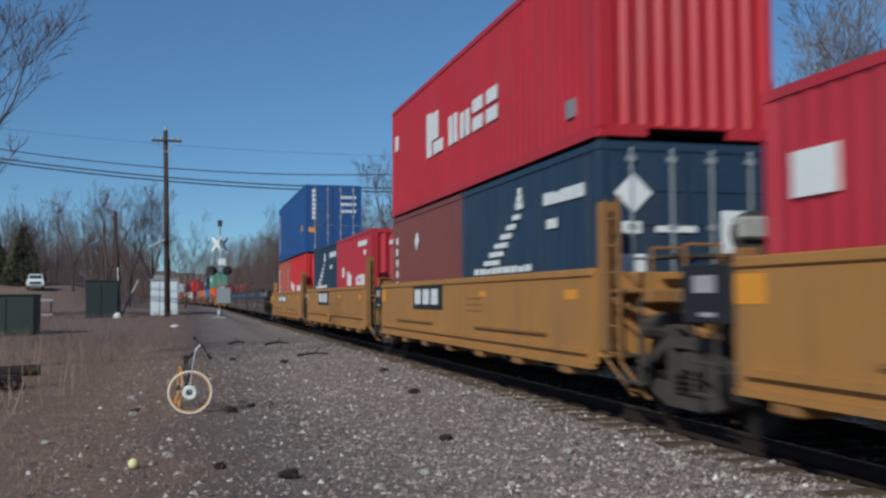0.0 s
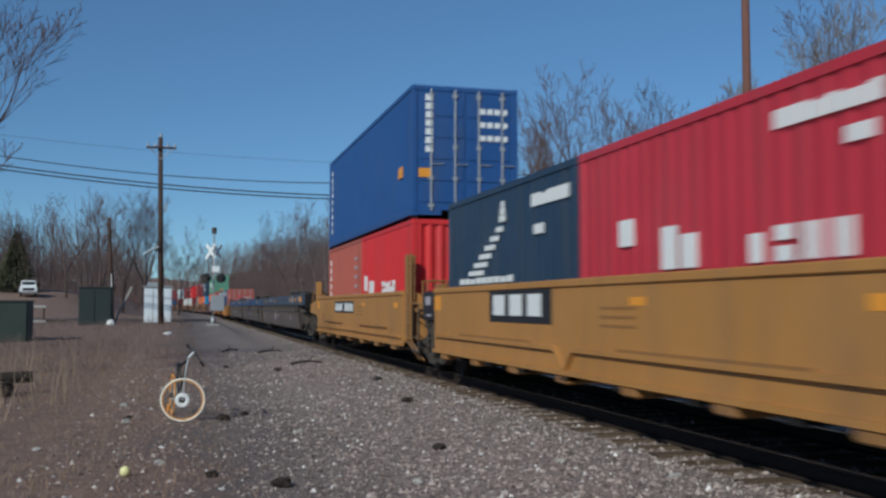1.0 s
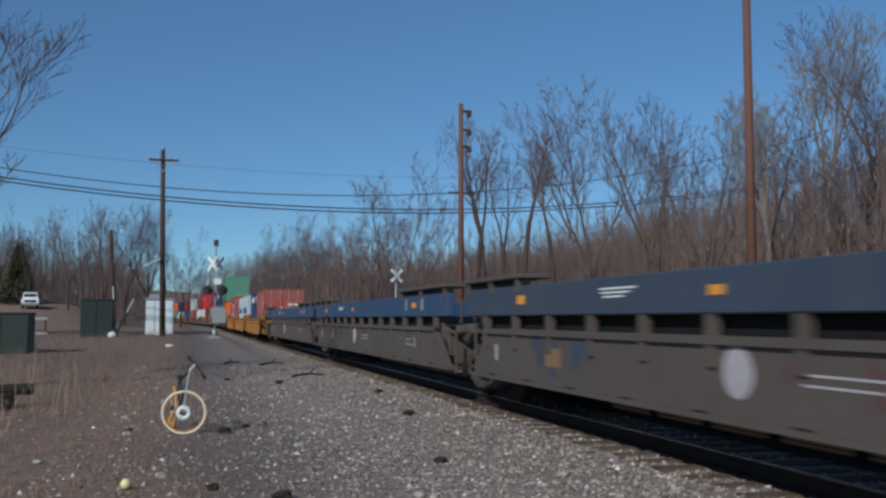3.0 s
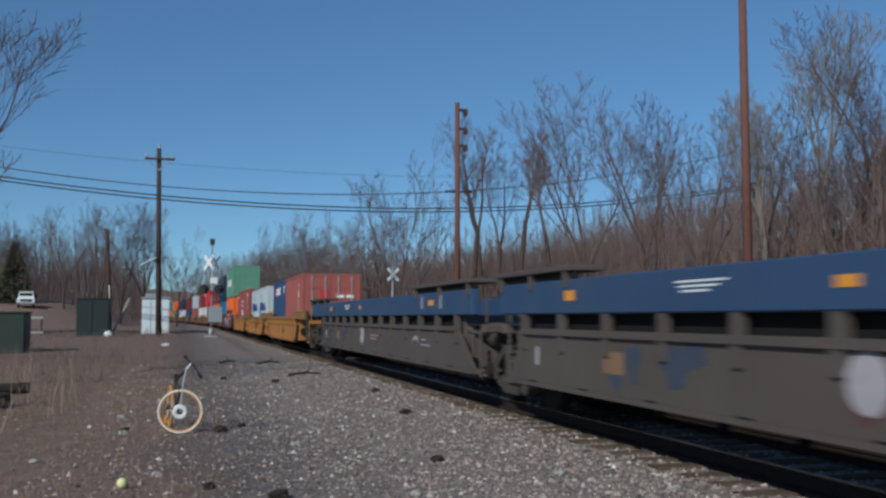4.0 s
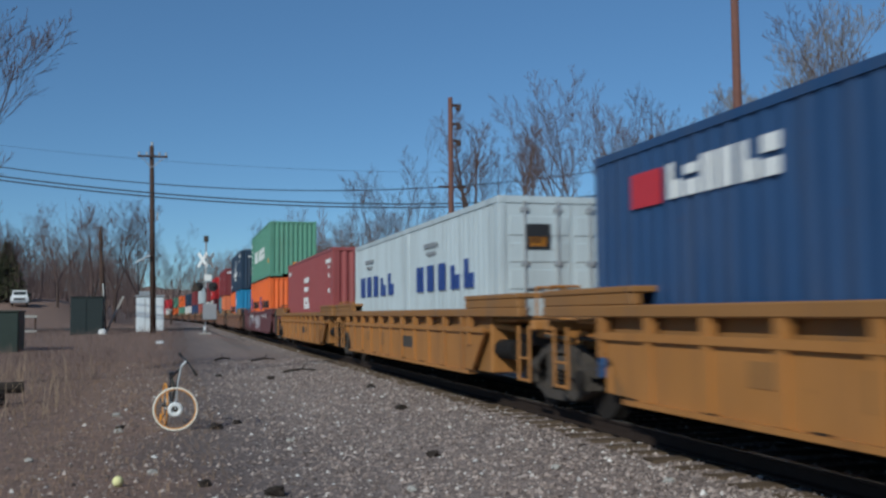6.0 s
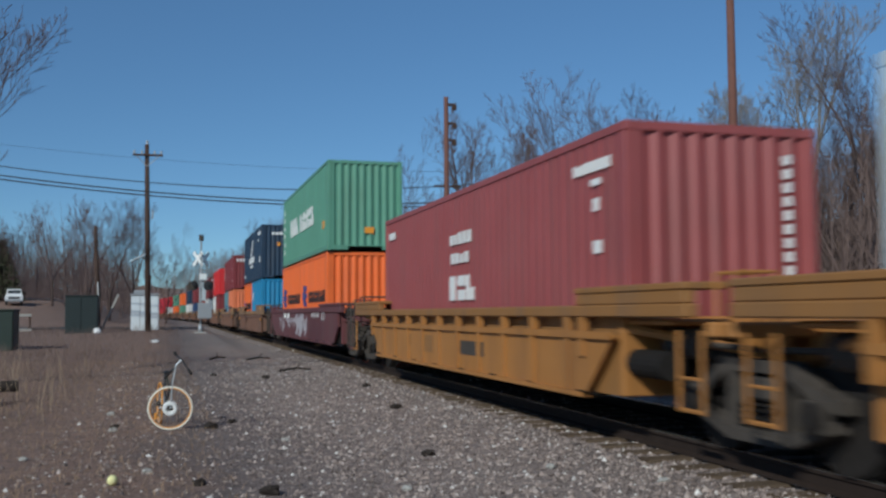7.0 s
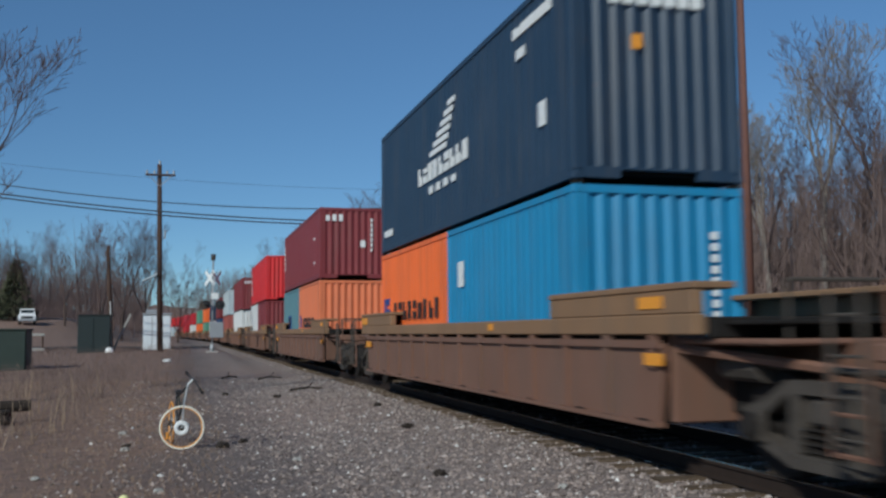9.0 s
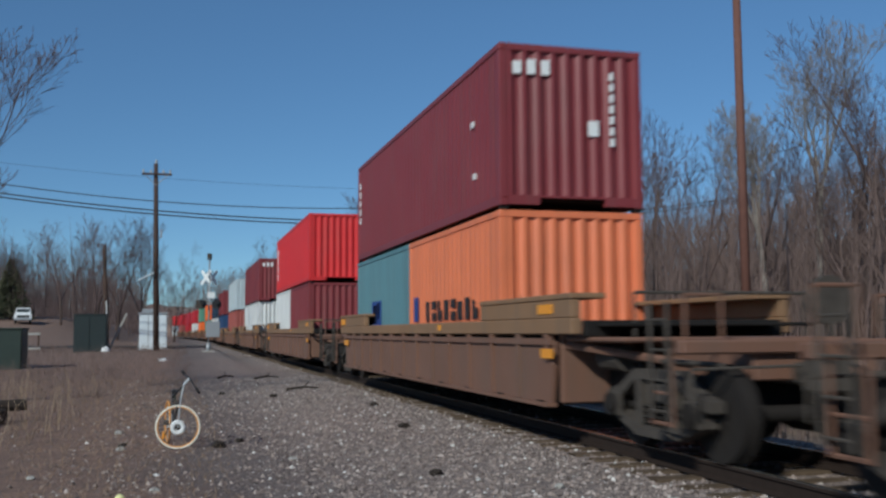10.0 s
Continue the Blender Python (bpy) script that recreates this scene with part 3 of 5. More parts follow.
def railcar(label):
    return tagged(empty("well_car"), label, "railcar", "railcars of the train")


def finish_car(car, u):
    MOVING.append((car, TRACK_X, u, 0.0))
    return car


def yellow_well(u0, u1, front, back, label, mid_notch=False, logo=None, plate=None, last=False):
    """Solid-sided yellow well unit; front and back are the gaps to the trucks."""
    L = u1 - u0
    car = railcar(label)
    side_plate(car, 0, L, 0.55, 1.62, YELLOW, 0.0, 0.0, False)
    for s in (-1, 1):
        a, b = sorted((s * 1.38, s * 1.49))
        part("top_chord", soft_boxes(0.012, (a, 0, 1.57, b, L, 1.665)), YELLOW, car)
        bm = bmesh.new()
        a, b = sorted((s * 1.42, s * 1.515))
        if mid_notch:
            k = L * 0.50
            box(bm, a, 0.2, 0.78, b, k - 0.3, 0.84)
            box(bm, a, k + 0.3, 0.78, b, L - 0.2, 0.84)
            prism(bm, [(k - 0.3, 0.84), (k, 0.56), (k + 0.3, 0.84), (k + 0.3, 0.78), (k, 0.48), (k - 0.3, 0.78)], a, b)
        else:
            box(bm, a, 0.2, 0.66, b, L - 0.2, 0.72)
        box(bm, a, 0.05, 0.49, b, L - 0.05, 0.55)
        part("sill", bm, YELLOW, car)
        for q0, q1 in ((0.12, 0.38), (0.6, 0.86)):
            part("step_rail", boxes((min(s * 1.462, s * 1.51), L * q0, 0.84, max(s * 1.462, s * 1.51), L * q1, 0.87)), YELLOW_WORN, car)
    for i in range(7):
        y = 0.7 + i * (L - 1.6) / 6
        part("floor_foot", soft_boxes(0.02, (-1.5, y, 0.38, 1.5, y + 0.35, 0.49)), YELLOW_WORN, car)
    well_floor(car, 0.1, L - 0.1, 0.52)
    for y, d in ((0, -1), (L, 1)):
        part("end_bulkhead", soft_boxes(0.015, (-1.4, y - 0.05, 0.62, 1.4, y + 0.05, 1.62)), YELLOW, car)
        far_end = last and d > 0
        end_frame(car, y, y + d * (2.5 if far_end else 1.15), 1.42, YELLOW_WORN)
        if far_end:
            for s in (-1, 1):
                part("end_post", soft_boxes(0.015, (s * 1.1 - 0.1, y + 2.3, 1.0, s * 1.1 + 0.1, y + 2.42, 2.25)), YELLOW, car)
                part("gusset", prism(bmesh.new(), [(y, 0.75), (y + 0.9, 1.05), (y + 2.4, 1.1), (y + 2.4, 1.42), (y, 1.6)], min(s * 1.33, s * 1.40), max(s * 1.33, s * 1.40)), YELLOW, car)
        for s in (-1, 1):
            part("corner_stanchion", soft_boxes(0.015, (min(s * 1.2, s * 1.42), y + d * 0.06 - 0.05, 0.7, max(s * 1.2, s * 1.42), y + d * 0.06 + 0.05, 2.43 if d < 0 else 1.75)), YELLOW_WORN, car)
    ladder(car, -1.42, -0.62, 0.62, 2.44, YELLOW_WORN)
    ladder(car, 1.42, -0.62, 0.62, 2.44, YELLOW_WORN)
    bm = rods(((-1.42, -0.25, 0.62), (-1.2, -0.5, 0.22), 0.02), ((-1.42, -0.6, 0.62), (-1.2, -0.85, 0.22), 0.02), ((-1.25, -0.45, 0.3), (-1.25, -0.8, 0.3), 0.018), n=6)
    part("stirrup", bm, YELLOW_WORN, car)
    bm = rods(((0.3, -0.55, 1.4), (0.3, -0.55, 2.05), 0.03), ((0.3, -0.5, 2.05), (0.3, -0.62, 2.05), 0.27), n=16)
    part("brake_wheel", bm, STEEL_DARK, car)
    part("brake_box", soft_boxes(0.03, (0.05, -0.72, 1.98, 0.4, -0.48, 2.24)), CONCRETE, car, "white brake housing")
    part("crossover_platform", boxes((-0.9, -0.95, 1.76, 1.3, -0.35, 1.80)), STEEL_DARK, car)
    # dark end plate with pale bars
    if not last:
        part("end_plate", soft_boxes(0.01, (-1.45, L + 0.06, 1.08, -1.38, L + 0.95, 1.62)), BLACK, car, "black end plate with white bars")
        mark_car(car, TAGGING, [(L + 0.72, 1.36, L + 0.35, 1.52), (L + 0.62, 1.14, L + 0.35, 1.18)], -1.455)
    mark_car(car, MARK_YELLOW, [(L + 0.0, 1.26, L - 0.45, 1.52), (0.5, 1.30, 0.9, 1.42), (L * 0.36, 1.34, L * 0.36 - 0.35, 1.43)], -1.462)
    if logo:
        mark_car(car, BLACK, [(logo[0], 1.10, logo[1], 1.60)], -1.464)
        mid, w = (logo[0] + logo[1]) / 2, abs(logo[0] - logo[1])
        mark_car(car, WHITE, [(mid + w * 0.42 - i * w * 0.29, 1.20, mid + w * 0.42 - i * w * 0.29 - w * 0.20, 1.50) for i in range(3)], -1.474)
    if plate:
        mark_car(car, BLACK, [(plate[0], 1.15, plate[1], 1.48)], -1.464)
        w = abs(plate[0] - plate[1])
        mark_car(car, WHITE, blocks(max(plate) - 0.15, 1.2, w * 0.42, 0.23, 4, 1, 0.4) + blocks(max(plate) - 0.15 - w * 0.52, 1.2, w * 0.44, 0.23, 6, 2, 0.4), -1.474)
    mark_car(car, BLACK, [(L * 0.42, 1.1 + k * 0.1, L * 0.42 - 0.9, 1.13 + k * 0.1) for k in range(3)], -1.462, YELLOW_WORN)
    truck(car, -front)
    if last:
        truck(car, L + back)
        coupler(car, L + back + 1.1, 1)
    return finish_car(car, u0)


def mark_car(car, mat, rows, x, other=None):
    bm = bmesh.new()
    for y0, z0, y1, z1 in rows:
        box(bm, x - 0.003, min(y0, y1), z0, x + 0.008, max(y0, y1), z1)
    ob = part("marking", bm, other or mat, car)
    return tagged(ob, kind="stuff") if len(rows) > 1 else ob


def slot_well(u0, u1, label, m, chord, front, back, zb=0.40, z_plate=1.16, z_slot=1.36, z_top=1.50, posts=11, hood=(0, 0), hood_z=1.95, coup0=False, last=False,
              taper=(0.3, 0.3), zmid=None, worn=None, over=(1.0, 1.0), reach=(1.5, 1.5), end_z=1.25, rib=False, chord_over=None, open_floor=False):
    """Well unit with a slotted side: a lower plate, posts, and a top chord; hood: raised end platforms."""
    L = u1 - u0
    car = railcar(label)
    worn = worn or m
    chord_over = chord_over or over
    side_plate(car, 0, L, zb, z_plate, m, taper[0], taper[1], True, zmid)
    for s in (-1, 1):
        a, b = sorted((s * 1.36, s * 1.50))
        part("top_chord", soft_boxes(0.015, (a, -chord_over[0], z_slot, b, L + chord_over[1], z_top)), chord, car)
        a, b = sorted((s * 1.41, s * 1.50))
        if z_slot - z_plate > 0.03:
            for i in range(posts + 1):
                y = (L - 0.16) * i / posts
                part("side_post", boxes((a, y + (taper[0] if i == 0 and rib else 0), zb + 0.004 if rib and 0 < i < posts else z_plate - 0.25, b, y + 0.13 + (taper[0] if i == 0 and rib else 0), z_slot)), worn, car)
            a, b = sorted((s * 1.462, s * 1.51))
            part("slot_rail", boxes((a, 0, z_plate - 0.05, b, L, z_plate + 0.03)), worn, car)
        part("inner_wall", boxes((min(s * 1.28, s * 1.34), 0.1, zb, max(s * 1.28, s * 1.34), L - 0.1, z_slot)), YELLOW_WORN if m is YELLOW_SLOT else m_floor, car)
    well_floor(car, max(0.3, taper[0]), L - max(0.3, taper[1]), zb + 0.06, 1.26 if open_floor else 0.9)
    for y, d, k in ((0, -1, 0), (L, 1, 1)):
        part("end_bulkhead", soft_boxes(0.015, (-1.36, y - 0.05, zb if min(taper) < 1 else z_plate - 0.3, 1.36, y + 0.05, z_slot)), m, car)
        end_frame(car, y, y + d * reach[k], end_z, worn)
        if hood[k]:
            ya, yb = sorted((y + d * over[k], y - d * hood[k]))
            for s in (-1, 1):
                wide = worn is GREY_CAR
                a, b = sorted((s * 1.37, s * (1.47 if wide else 1.497)))
                # on grey cars a near-black panel stands in for the shaded open gap
                part("hood_side", soft_boxes(0.015, (a, ya + 0.02, z_top, b, yb - 0.02, hood_z - 0.07)), (chord if k == 0 and coup0 else GRIME_SHADE) if wide else chord, car)
                a, b = sorted((s * 1.05, s * (1.56 if wide else 1.51)))
                part("hood_deck", soft_boxes(0.012, (a, ya, hood_z - 0.07, b, yb, hood_z)), worn if worn is GREY_CAR else chord, car)
                for q in range(3 if wide else 0):
                    yy = ya + 0.15 + (yb - ya - 0.3) * q / 2
                    part("hood_bracket", boxes((min(s * 1.47, s * 1.54), yy - 0.03, z_top - 0.1, max(s * 1.47, s * 1.54), yy + 0.03, hood_z - 0.07)), worn, car)
        if not (coup0 if k == 0 else last):
            continue
        yo = y + d * over[k]
        part("end_wall", soft_boxes(0.015, (-1.35, yo - 0.05, end_z, 1.35, yo + 0.05, min(hood_z - 0.14, end_z + (0.2 if m is BROWN_CAR else 0.6)))), GRIME_SHADE, car)
        part("crossover_platform", soft_boxes(0.01, (-1.2, min(yo, yo + d * 0.9), end_z + 0.12, 1.2, max(yo, yo + d * 0.9), end_z + 0.16)), GRIME_SHADE, car)
        part("handrail", rods(((-1.1, yo + d * 0.85, end_z), (-1.1, yo + d * 0.85, end_z + 0.5), 0.02), ((-1.1, yo + d * 0.85, end_z + 0.5), (1.1, yo + d * 0.85, end_z + 0.5), 0.02), ((1.1, yo + d * 0.85, end_z), (1.1, yo + d * 0.85, end_z + 0.5), 0.02), n=6), STEEL_DARK, car)
        part("uncoupling_lever", rods(((-1.3, y + d * (reach[k] + 0.1), 0.95), (0.0, y + d * (reach[k] + 0.25), 0.98), 0.016), ((-1.3, y + d * (reach[k] + 0.1), 0.95), (-1.3, y + d * (reach[k] + 0.12), 0.6), 0.016), n=6), STEEL_DARK, car)
        for s in (-1, 1):
            ladder(car, s * 1.40, y + d * (reach[k] - 0.35) - 0.18, 0.45, end_z + 0.35, STEEL_DARK)
        bm = rods(((0.5, y + d * (reach[k] - 0.2), end_z), (0.5, y + d * (reach[k] - 0.2), end_z + 0.38), 0.03), ((0.5, y + d * (reach[k] - 0.26), end_z + 0.38), (0.5, y + d * (reach[k] - 0.18), end_z + 0.38), 0.26), n=14)
        part("brake_wheel", bm, STEEL_DARK, car)
    truck(car, -front)
    if coup0:
        coupler(car, -front - 1.5, -1)
    if last:
        truck(car, L + back)
        coupler(car, L + back + 1.5, 1)
    return finish_car(car, u0)


# ---- the train, front to back ----
yellow_well(-6.0, 7.1, 1.5, 1.5, "solid-sided yellow well car unit carrying a red container")
yellow_well(10.1, 22.75, 1.45, 1.3, "solid-sided yellow well car unit with a black badge, double stacked", logo=(9.28, 6.9))
yellow_well(25.2, 37.9, 1.25, 1.3, "yellow well car unit with a notched sill, carrying two short containers", mid_notch=True, logo=(9.36, 6.8))
yellow_well(40.6, 53.9, 1.35, 1.5, "yellow well car end unit with a black number plate, double stacked", plate=(9.4, 6.1), last=True)
slot_g = dict(m=GREY_CAR, chord=BLUE_CHORD, zb=0.49, z_plate=1.16, z_slot=1.38, z_top=1.80, posts=12, hood=(3.0, 1.8), hood_z=1.97, taper=(-0.9, -0.6), zmid=1.1, reach=(1.1, 1.1), open_floor=True)
for k, (a, b) in enumerate(((60.4, 76.4), (79.4, 95.2), (98.4, 114.1))):
    slot_g["chord"] = BLUE_CHORD if k else SLATE_CHORD
    slot_g["over"] = (2.1 if k == 0 else 0.9, 2.9 if k == 2 else 0.9)
    slot_g["chord_over"] = (2.1 if k == 0 else 0.9, 2.6 if k == 2 else 0.9)
    slot_g["hood"] = (1.9 if k == 0 else 3.0, 0.6 if k == 2 else 1.8)
    car = slot_well(a, b, "empty grimy grey well car unit with blue top chords" if k else "empty grimy grey well car unit with slate top chords", front=1.75, back=1.7, coup0=k == 0, last=k == 2, **slot_g)
    L = b - a
    mark_car(car, WHITE, [(L * 0.72 + q * 0.05, 1.57 + q * 0.045, L * 0.72 - 0.5 - q * 0.15, 1.59 + q * 0.045) for q in range(3)], -1.503)
    mark_car(car, MARK_YELLOW, [(L * 0.58, 1.55, L * 0.58 - 0.25, 1.64), (L - 1.6, 1.54, L - 1.9, 1.66), (1.5, 1.56, 1.85, 1.66)], -1.503)
    mark_car(car, TAGGING, [(L * 0.5, 0.82, L * 0.5 - 0.9, 0.84), (L * 0.5, 0.90, L * 0.5 - 1.1, 0.92), (L - 0.5, 0.72, L - 0.6, 0.95), (2.6, 0.8, 1.9, 0.82), (2.6, 0.9, 2.2, 0.92)], -1.464)
    bm = bmesh.new()
    rod(bm, (-1.468, 8.9, 0.88), (-1.455, 8.9, 0.88), 0.23, n=14)
    part("badge", bm, TAGGING, car, "pale round badge")
    mark_car(car, BROWN_CHORD, [(L - 2.6, 0.72, L - 3.1, 0.96)], -1.464)
    strokes(car, TAG_BLUE, -1.464, L - 4.4, L - 2.4, 0.55, 1.0, 9, 11 + k, 0.08)
    strokes(car, TAG_RED, -1.464, L * 0.4, L * 0.55, 0.6, 1.0, 6, 21 + k, 0.06)
    strokes(car, TAGGING, -1.464, 1.5, 4.5, 0.7, 0.95, 2, 31 + k, 0.02)
    mark_car(car, GALV, [(0.9, 1.5, 1.1, 1.74), (2.3, 1.5, 2.45, 1.74)], -1.503)
    if k == 0:
        mark_car(car, MARK_YELLOW, [(-1.35, 1.50, -1.98, 1.72), (0.35, 1.54, -0.05, 1.66)], -1.503)
        mark_car(car, TAGGING, [(-0.6, 1.66, -1.1, 1.69), (-0.6, 1.60, -1.1, 1.63), (1.25, 1.48, 1.35, 1.76)], -1.503)
slot_y = dict(rib=True, m=YELLOW_SLOT, chord=YELLOW_WORN, zb=0.42, z_plate=1.08, z_slot=1.27, z_top=1.40, posts=11, hood=(0.9, 0.9), hood_z=1.60, taper=(0.7, 0.7), zmid=1.05)
for k, (a, b) in enumerate(((121.7, 133.9), (138.0, 150.1), (154.0, 166.6))):
    car = slot_well(a, b, "worn yellow well car unit with slotted sides", front=2.0, back=2.1, coup0=k == 0, last=k == 2, over=(2.2 if k == 0 else 1.6, 2.0 if k == 2 else 1.6),
                    reach=(3.2 if k == 0 else 1.8, 3.2 if k == 2 else 1.8), **slot_y)
    L = b - a
    mark_car(car, STEEL_DARK, [(5.6, 0.66, 4.4, 0.88)], -1.464)
    mark_car(car, BLACK, [(7.9, 0.62, 7.3, 0.92), (9.3, 0.7, 8.9, 0.92)], -1.464, YELLOW_WORN)
    part("air_reservoir", rods(((-1.18, -0.75, 0.78), (-1.18, 0.1, 0.78), 0.15), n=16), GRIME_SHADE, car)
slot_m = dict(m=MAROON_CAR, chord=MAROON_CAR, zb=0.46, z_plate=1.34, z_slot=1.345, z_top=1.52, posts=6, hood=(3.4, 1.2), hood_z=1.62, taper=(0.8, 1.6), zmid=0.95, over=(0.6, 0.2), reach=(1.8, 2.0))
car = slot_well(171.4, 189.3, "maroon well car with faded spray-paint tags on its side", front=0.3, back=0.7, coup0=True, last=True, **slot_m)
strokes(car, TAGGING, -1.466, 7.2, 14.6, 0.55, 1.1, 34, 5, 0.07)
strokes(car, TAGGING, -1.466, 6.6, 9.4, 0.5, 1.2, 30, 6, 0.11)
mark_car(car, WHITE, blocks(13.1, 1.16, 0.8, 0.20, 4, 2, 0.35) + blocks(12.0, 1.16, 0.8, 0.20, 4, 3, 0.35) + [(5.1 - i * 0.6, 1.2, 4.9 - i * 0.6, 1.36) for i in range(3)] + [(3.1, 1.14 + k * 0.09, 2.4, 1.17 + k * 0.09) for k in range(4)], -1.466)
slot_b = dict(rib=True, m=BROWN_CAR, chord=BROWN_CHORD, zb=0.42, z_plate=1.20, z_slot=1.28, z_top=1.48, posts=13, hood=(2.9, 2.9), hood_z=1.78, taper=(0.1, 0.1), worn=BROWN_CAR, over=(0.7, 0.7), reach=(3.0, 3.0))
for k in range(12):
    a = 194.7 + 23.37 * k
    car = slot_well(a, a + 15.4, "rusty brown well car with tan top chords, double stacked", front=1.9, back=1.9, coup0=True, last=True, **slot_b)
    mark_car(car, MARK_YELLOW, [(0.4, 1.54, -0.1, 1.66), (5.4, 1.34, 5.2, 1.44), (0.3, 0.98, -0.1, 1.1), (16.0, 1.52, 15.3, 1.68), (15.4, 0.96, 14.8, 1.1)], -1.508)

S = 6.058
# car 0
c = container(-5.19, 0.51, "crimson", label="red corrugated container in the yellow well car")
mark(c, WHITE, [(11.78, 1.62, 11.2, 2.0)], "side", "white_patch")
id_marks(c, 12.19, 2.59, 4)
# car 1
c = container(10.45, 3.28, "red", label="red container with a white block wordmark, stacked on top")
mark(c, WHITE, [(8.65, 0.95, 8.3, 1.85), (8.22, 1.25, 7.75, 1.8), (8.1, 0.95, 7.4, 1.2)] + blocks(6.9, 0.95, 3.2, 0.55, 4, 1, 0.3), "side", "wordmark", "white block wordmark")
mark(c, WHITE, [(11.8, 1.55, 11.5, 1.9)], "side", "placard")
mark(c, GALV, [(1.0, 0.38, 0.7, 0.62)], "side", "placard")
c = container(10.45, 0.65, "navy", S, 2.59, "door", label="navy short container with a white emblem, door end showing")
mark(c, WHITE, [(4.7 - i * 0.3, 1.2 + i * 0.13, 3.9 - i * 0.2, 1.28 + i * 0.13) for i in range(6)] + [(3.05 - i * 0.05, 2.0 + i * 0.11, 2.78 + i * 0.03, 2.1 + i * 0.11) for i in range(3)] + blocks(5.25, 1.06, 2.9, 0.1, 9, 3, 0.3), "side", "emblem", "white stepped emblem")
mark(c, WHITE, blocks(1.86, 1.95, 1.45, 0.17, 7, 3, 0.3) + blocks(1.75, 1.62, 0.4, 0.13, 2), "side", "number_panel")
diamond(c, 0.45, 1.95, 0.25, "end")
mark(c, WHITE, [(0.3, 1.45, 0.55, 1.6), (0.75, 1.47, 1.3, 1.55), (0.25, 0.9, 0.6, 1.2), (1.65, 1.2, 2.0, 1.75)], "end", "placard")
c = container(16.56, 0.65, "brown", S, 2.59, label="brown short container in the yellow well car")
mark(c, WHITE, column(5.6, 2.1, 0.16, 6, 0.26), "side", "number_panel")
diamond(c, 3.5, 1.9, 0.19)
# car 2
c = container(25.6, 0.65, "crimson", S, 2.59, label="red short container with white marks in the yellow well car")
mark(c, WHITE, [(4.9, 1.35, 4.55, 1.65), (3.9, 1.06, 3.6, 1.5), (3.5, 1.06, 3.2, 1.4)] + blocks(2.3, 1.06, 1.5, 0.3, 4, 5, 0.35), "side", "wordmark")
id_marks(c, S, 2.59, 2)
mark(c, WHITE, blocks(1.9, 2.15, 1.4, 0.13, 8, 7), "end", "number_panel")
c = container(31.75, 0.65, "navy", S, 2.59, label="navy short container with a white emblem")
mark(c, WHITE, [(4.7 - i * 0.3, 1.2 + i * 0.13, 3.9 - i * 0.2, 1.28 + i * 0.13) for i in range(6)] + [(3.05 - i * 0.05, 2.0 + i * 0.11, 2.78 + i * 0.03, 2.1 + i * 0.11) for i in range(3)] + blocks(5.25, 1.06, 2.9, 0.1, 9, 3, 0.3), "side", "emblem")
mark(c, WHITE, blocks(1.6, 2.1, 1.4, 0.18, 7, 3) + blocks(1.5, 1.7, 0.4, 0.14, 2), "side", "number_panel")
# car 3
c = container(40.77, 3.31, "blue", 12.19, 2.89, "door", label="blue container with upright white lettering bars on its doors")
mark(c, WHITE, column(11.55, 2.5, 0.15, 9, 0.24), "side", "number_panel")
mark(c, MARK_YELLOW, [(1.35, 0.95, 0.95, 1.2)], "side", "placard")
mark(c, WHITE, [(0.30, 2.55 - i * 0.19, 0.47, 2.69 - i * 0.19) for i in range(7)], "end", "number_panel")
mark(c, WHITE, [(1.55 + (i % 4) * 0.17, 2.3 - (i // 4) * 0.3, 1.68 + (i % 4) * 0.17, 2.42 - (i // 4) * 0.3) for i in range(12)], "end", "data_panel")
mark(c, MARK_YELLOW, [(0.15, 0.85, 0.45, 1.05)], "end", "placard")
c = container(40.77, 0.65, "bright_red", S, 2.59, label="bright red short container with white marks")
mark(c, WHITE, [(5.6, 1.1, 5.2, 1.5), (4.9, 0.98, 4.3, 1.35)] + blocks(3.2, 1.0, 1.6, 0.3, 4, 6), "side", "wordmark")
c = container(46.9, 0.65, "salmon", S, 2.59, label="faded red short container with upright white bars")
mark(c, WHITE, column(5.6, 2.2, 0.17, 6, 0.26), "side", "number_panel")
mark(c, TAGGING, column(1.0, 2.1, 0.10, 5, 0.26) + column(0.7, 2.1, 0.10, 5, 0.26), "side", "data_panel")
# yellow slotted units
c = container(122.2, 0.56, "brick", S, 2.59, "door", label="brick red short container with its door end showing")
mark(c, TAGGING, column(1.15, 2.2, 0.13, 8, 0.22), "side", "number_panel")
mark(c, WHITE, [(0.95, 1.65, 0.85, 1.85)], "side", "placard")
mark(c, MARK_RED, [(0.75, 1.55, 1.1, 1.9)], "end", "placard")
mark(c, WHITE, [(0.75, 1.45, 1.1, 1.53), (0.8, 0.45, 1.1, 0.65), (1.45, 1.6, 1.75, 1.72), (1.85, 1.6, 2.15, 1.72), (1.85, 1.3, 2.15, 1.42)], "end", "data_panel")
c = container(128.4, 0.56, "seablue", S, 2.59, label="dark blue short container with red and white wordmark blocks")
mark(c, WHITE, blocks(4.3, 1.9, 1.95, 0.36, 6, 3, 0.25) + [(0.85, 1.9, 0.7, 2.3), (0.95, 2.2, 0.45, 2.3)], "side", "wordmark")
mark(c, MARK_RED, [(5.1, 1.88, 4.45, 2.25)], "side", "wordmark")
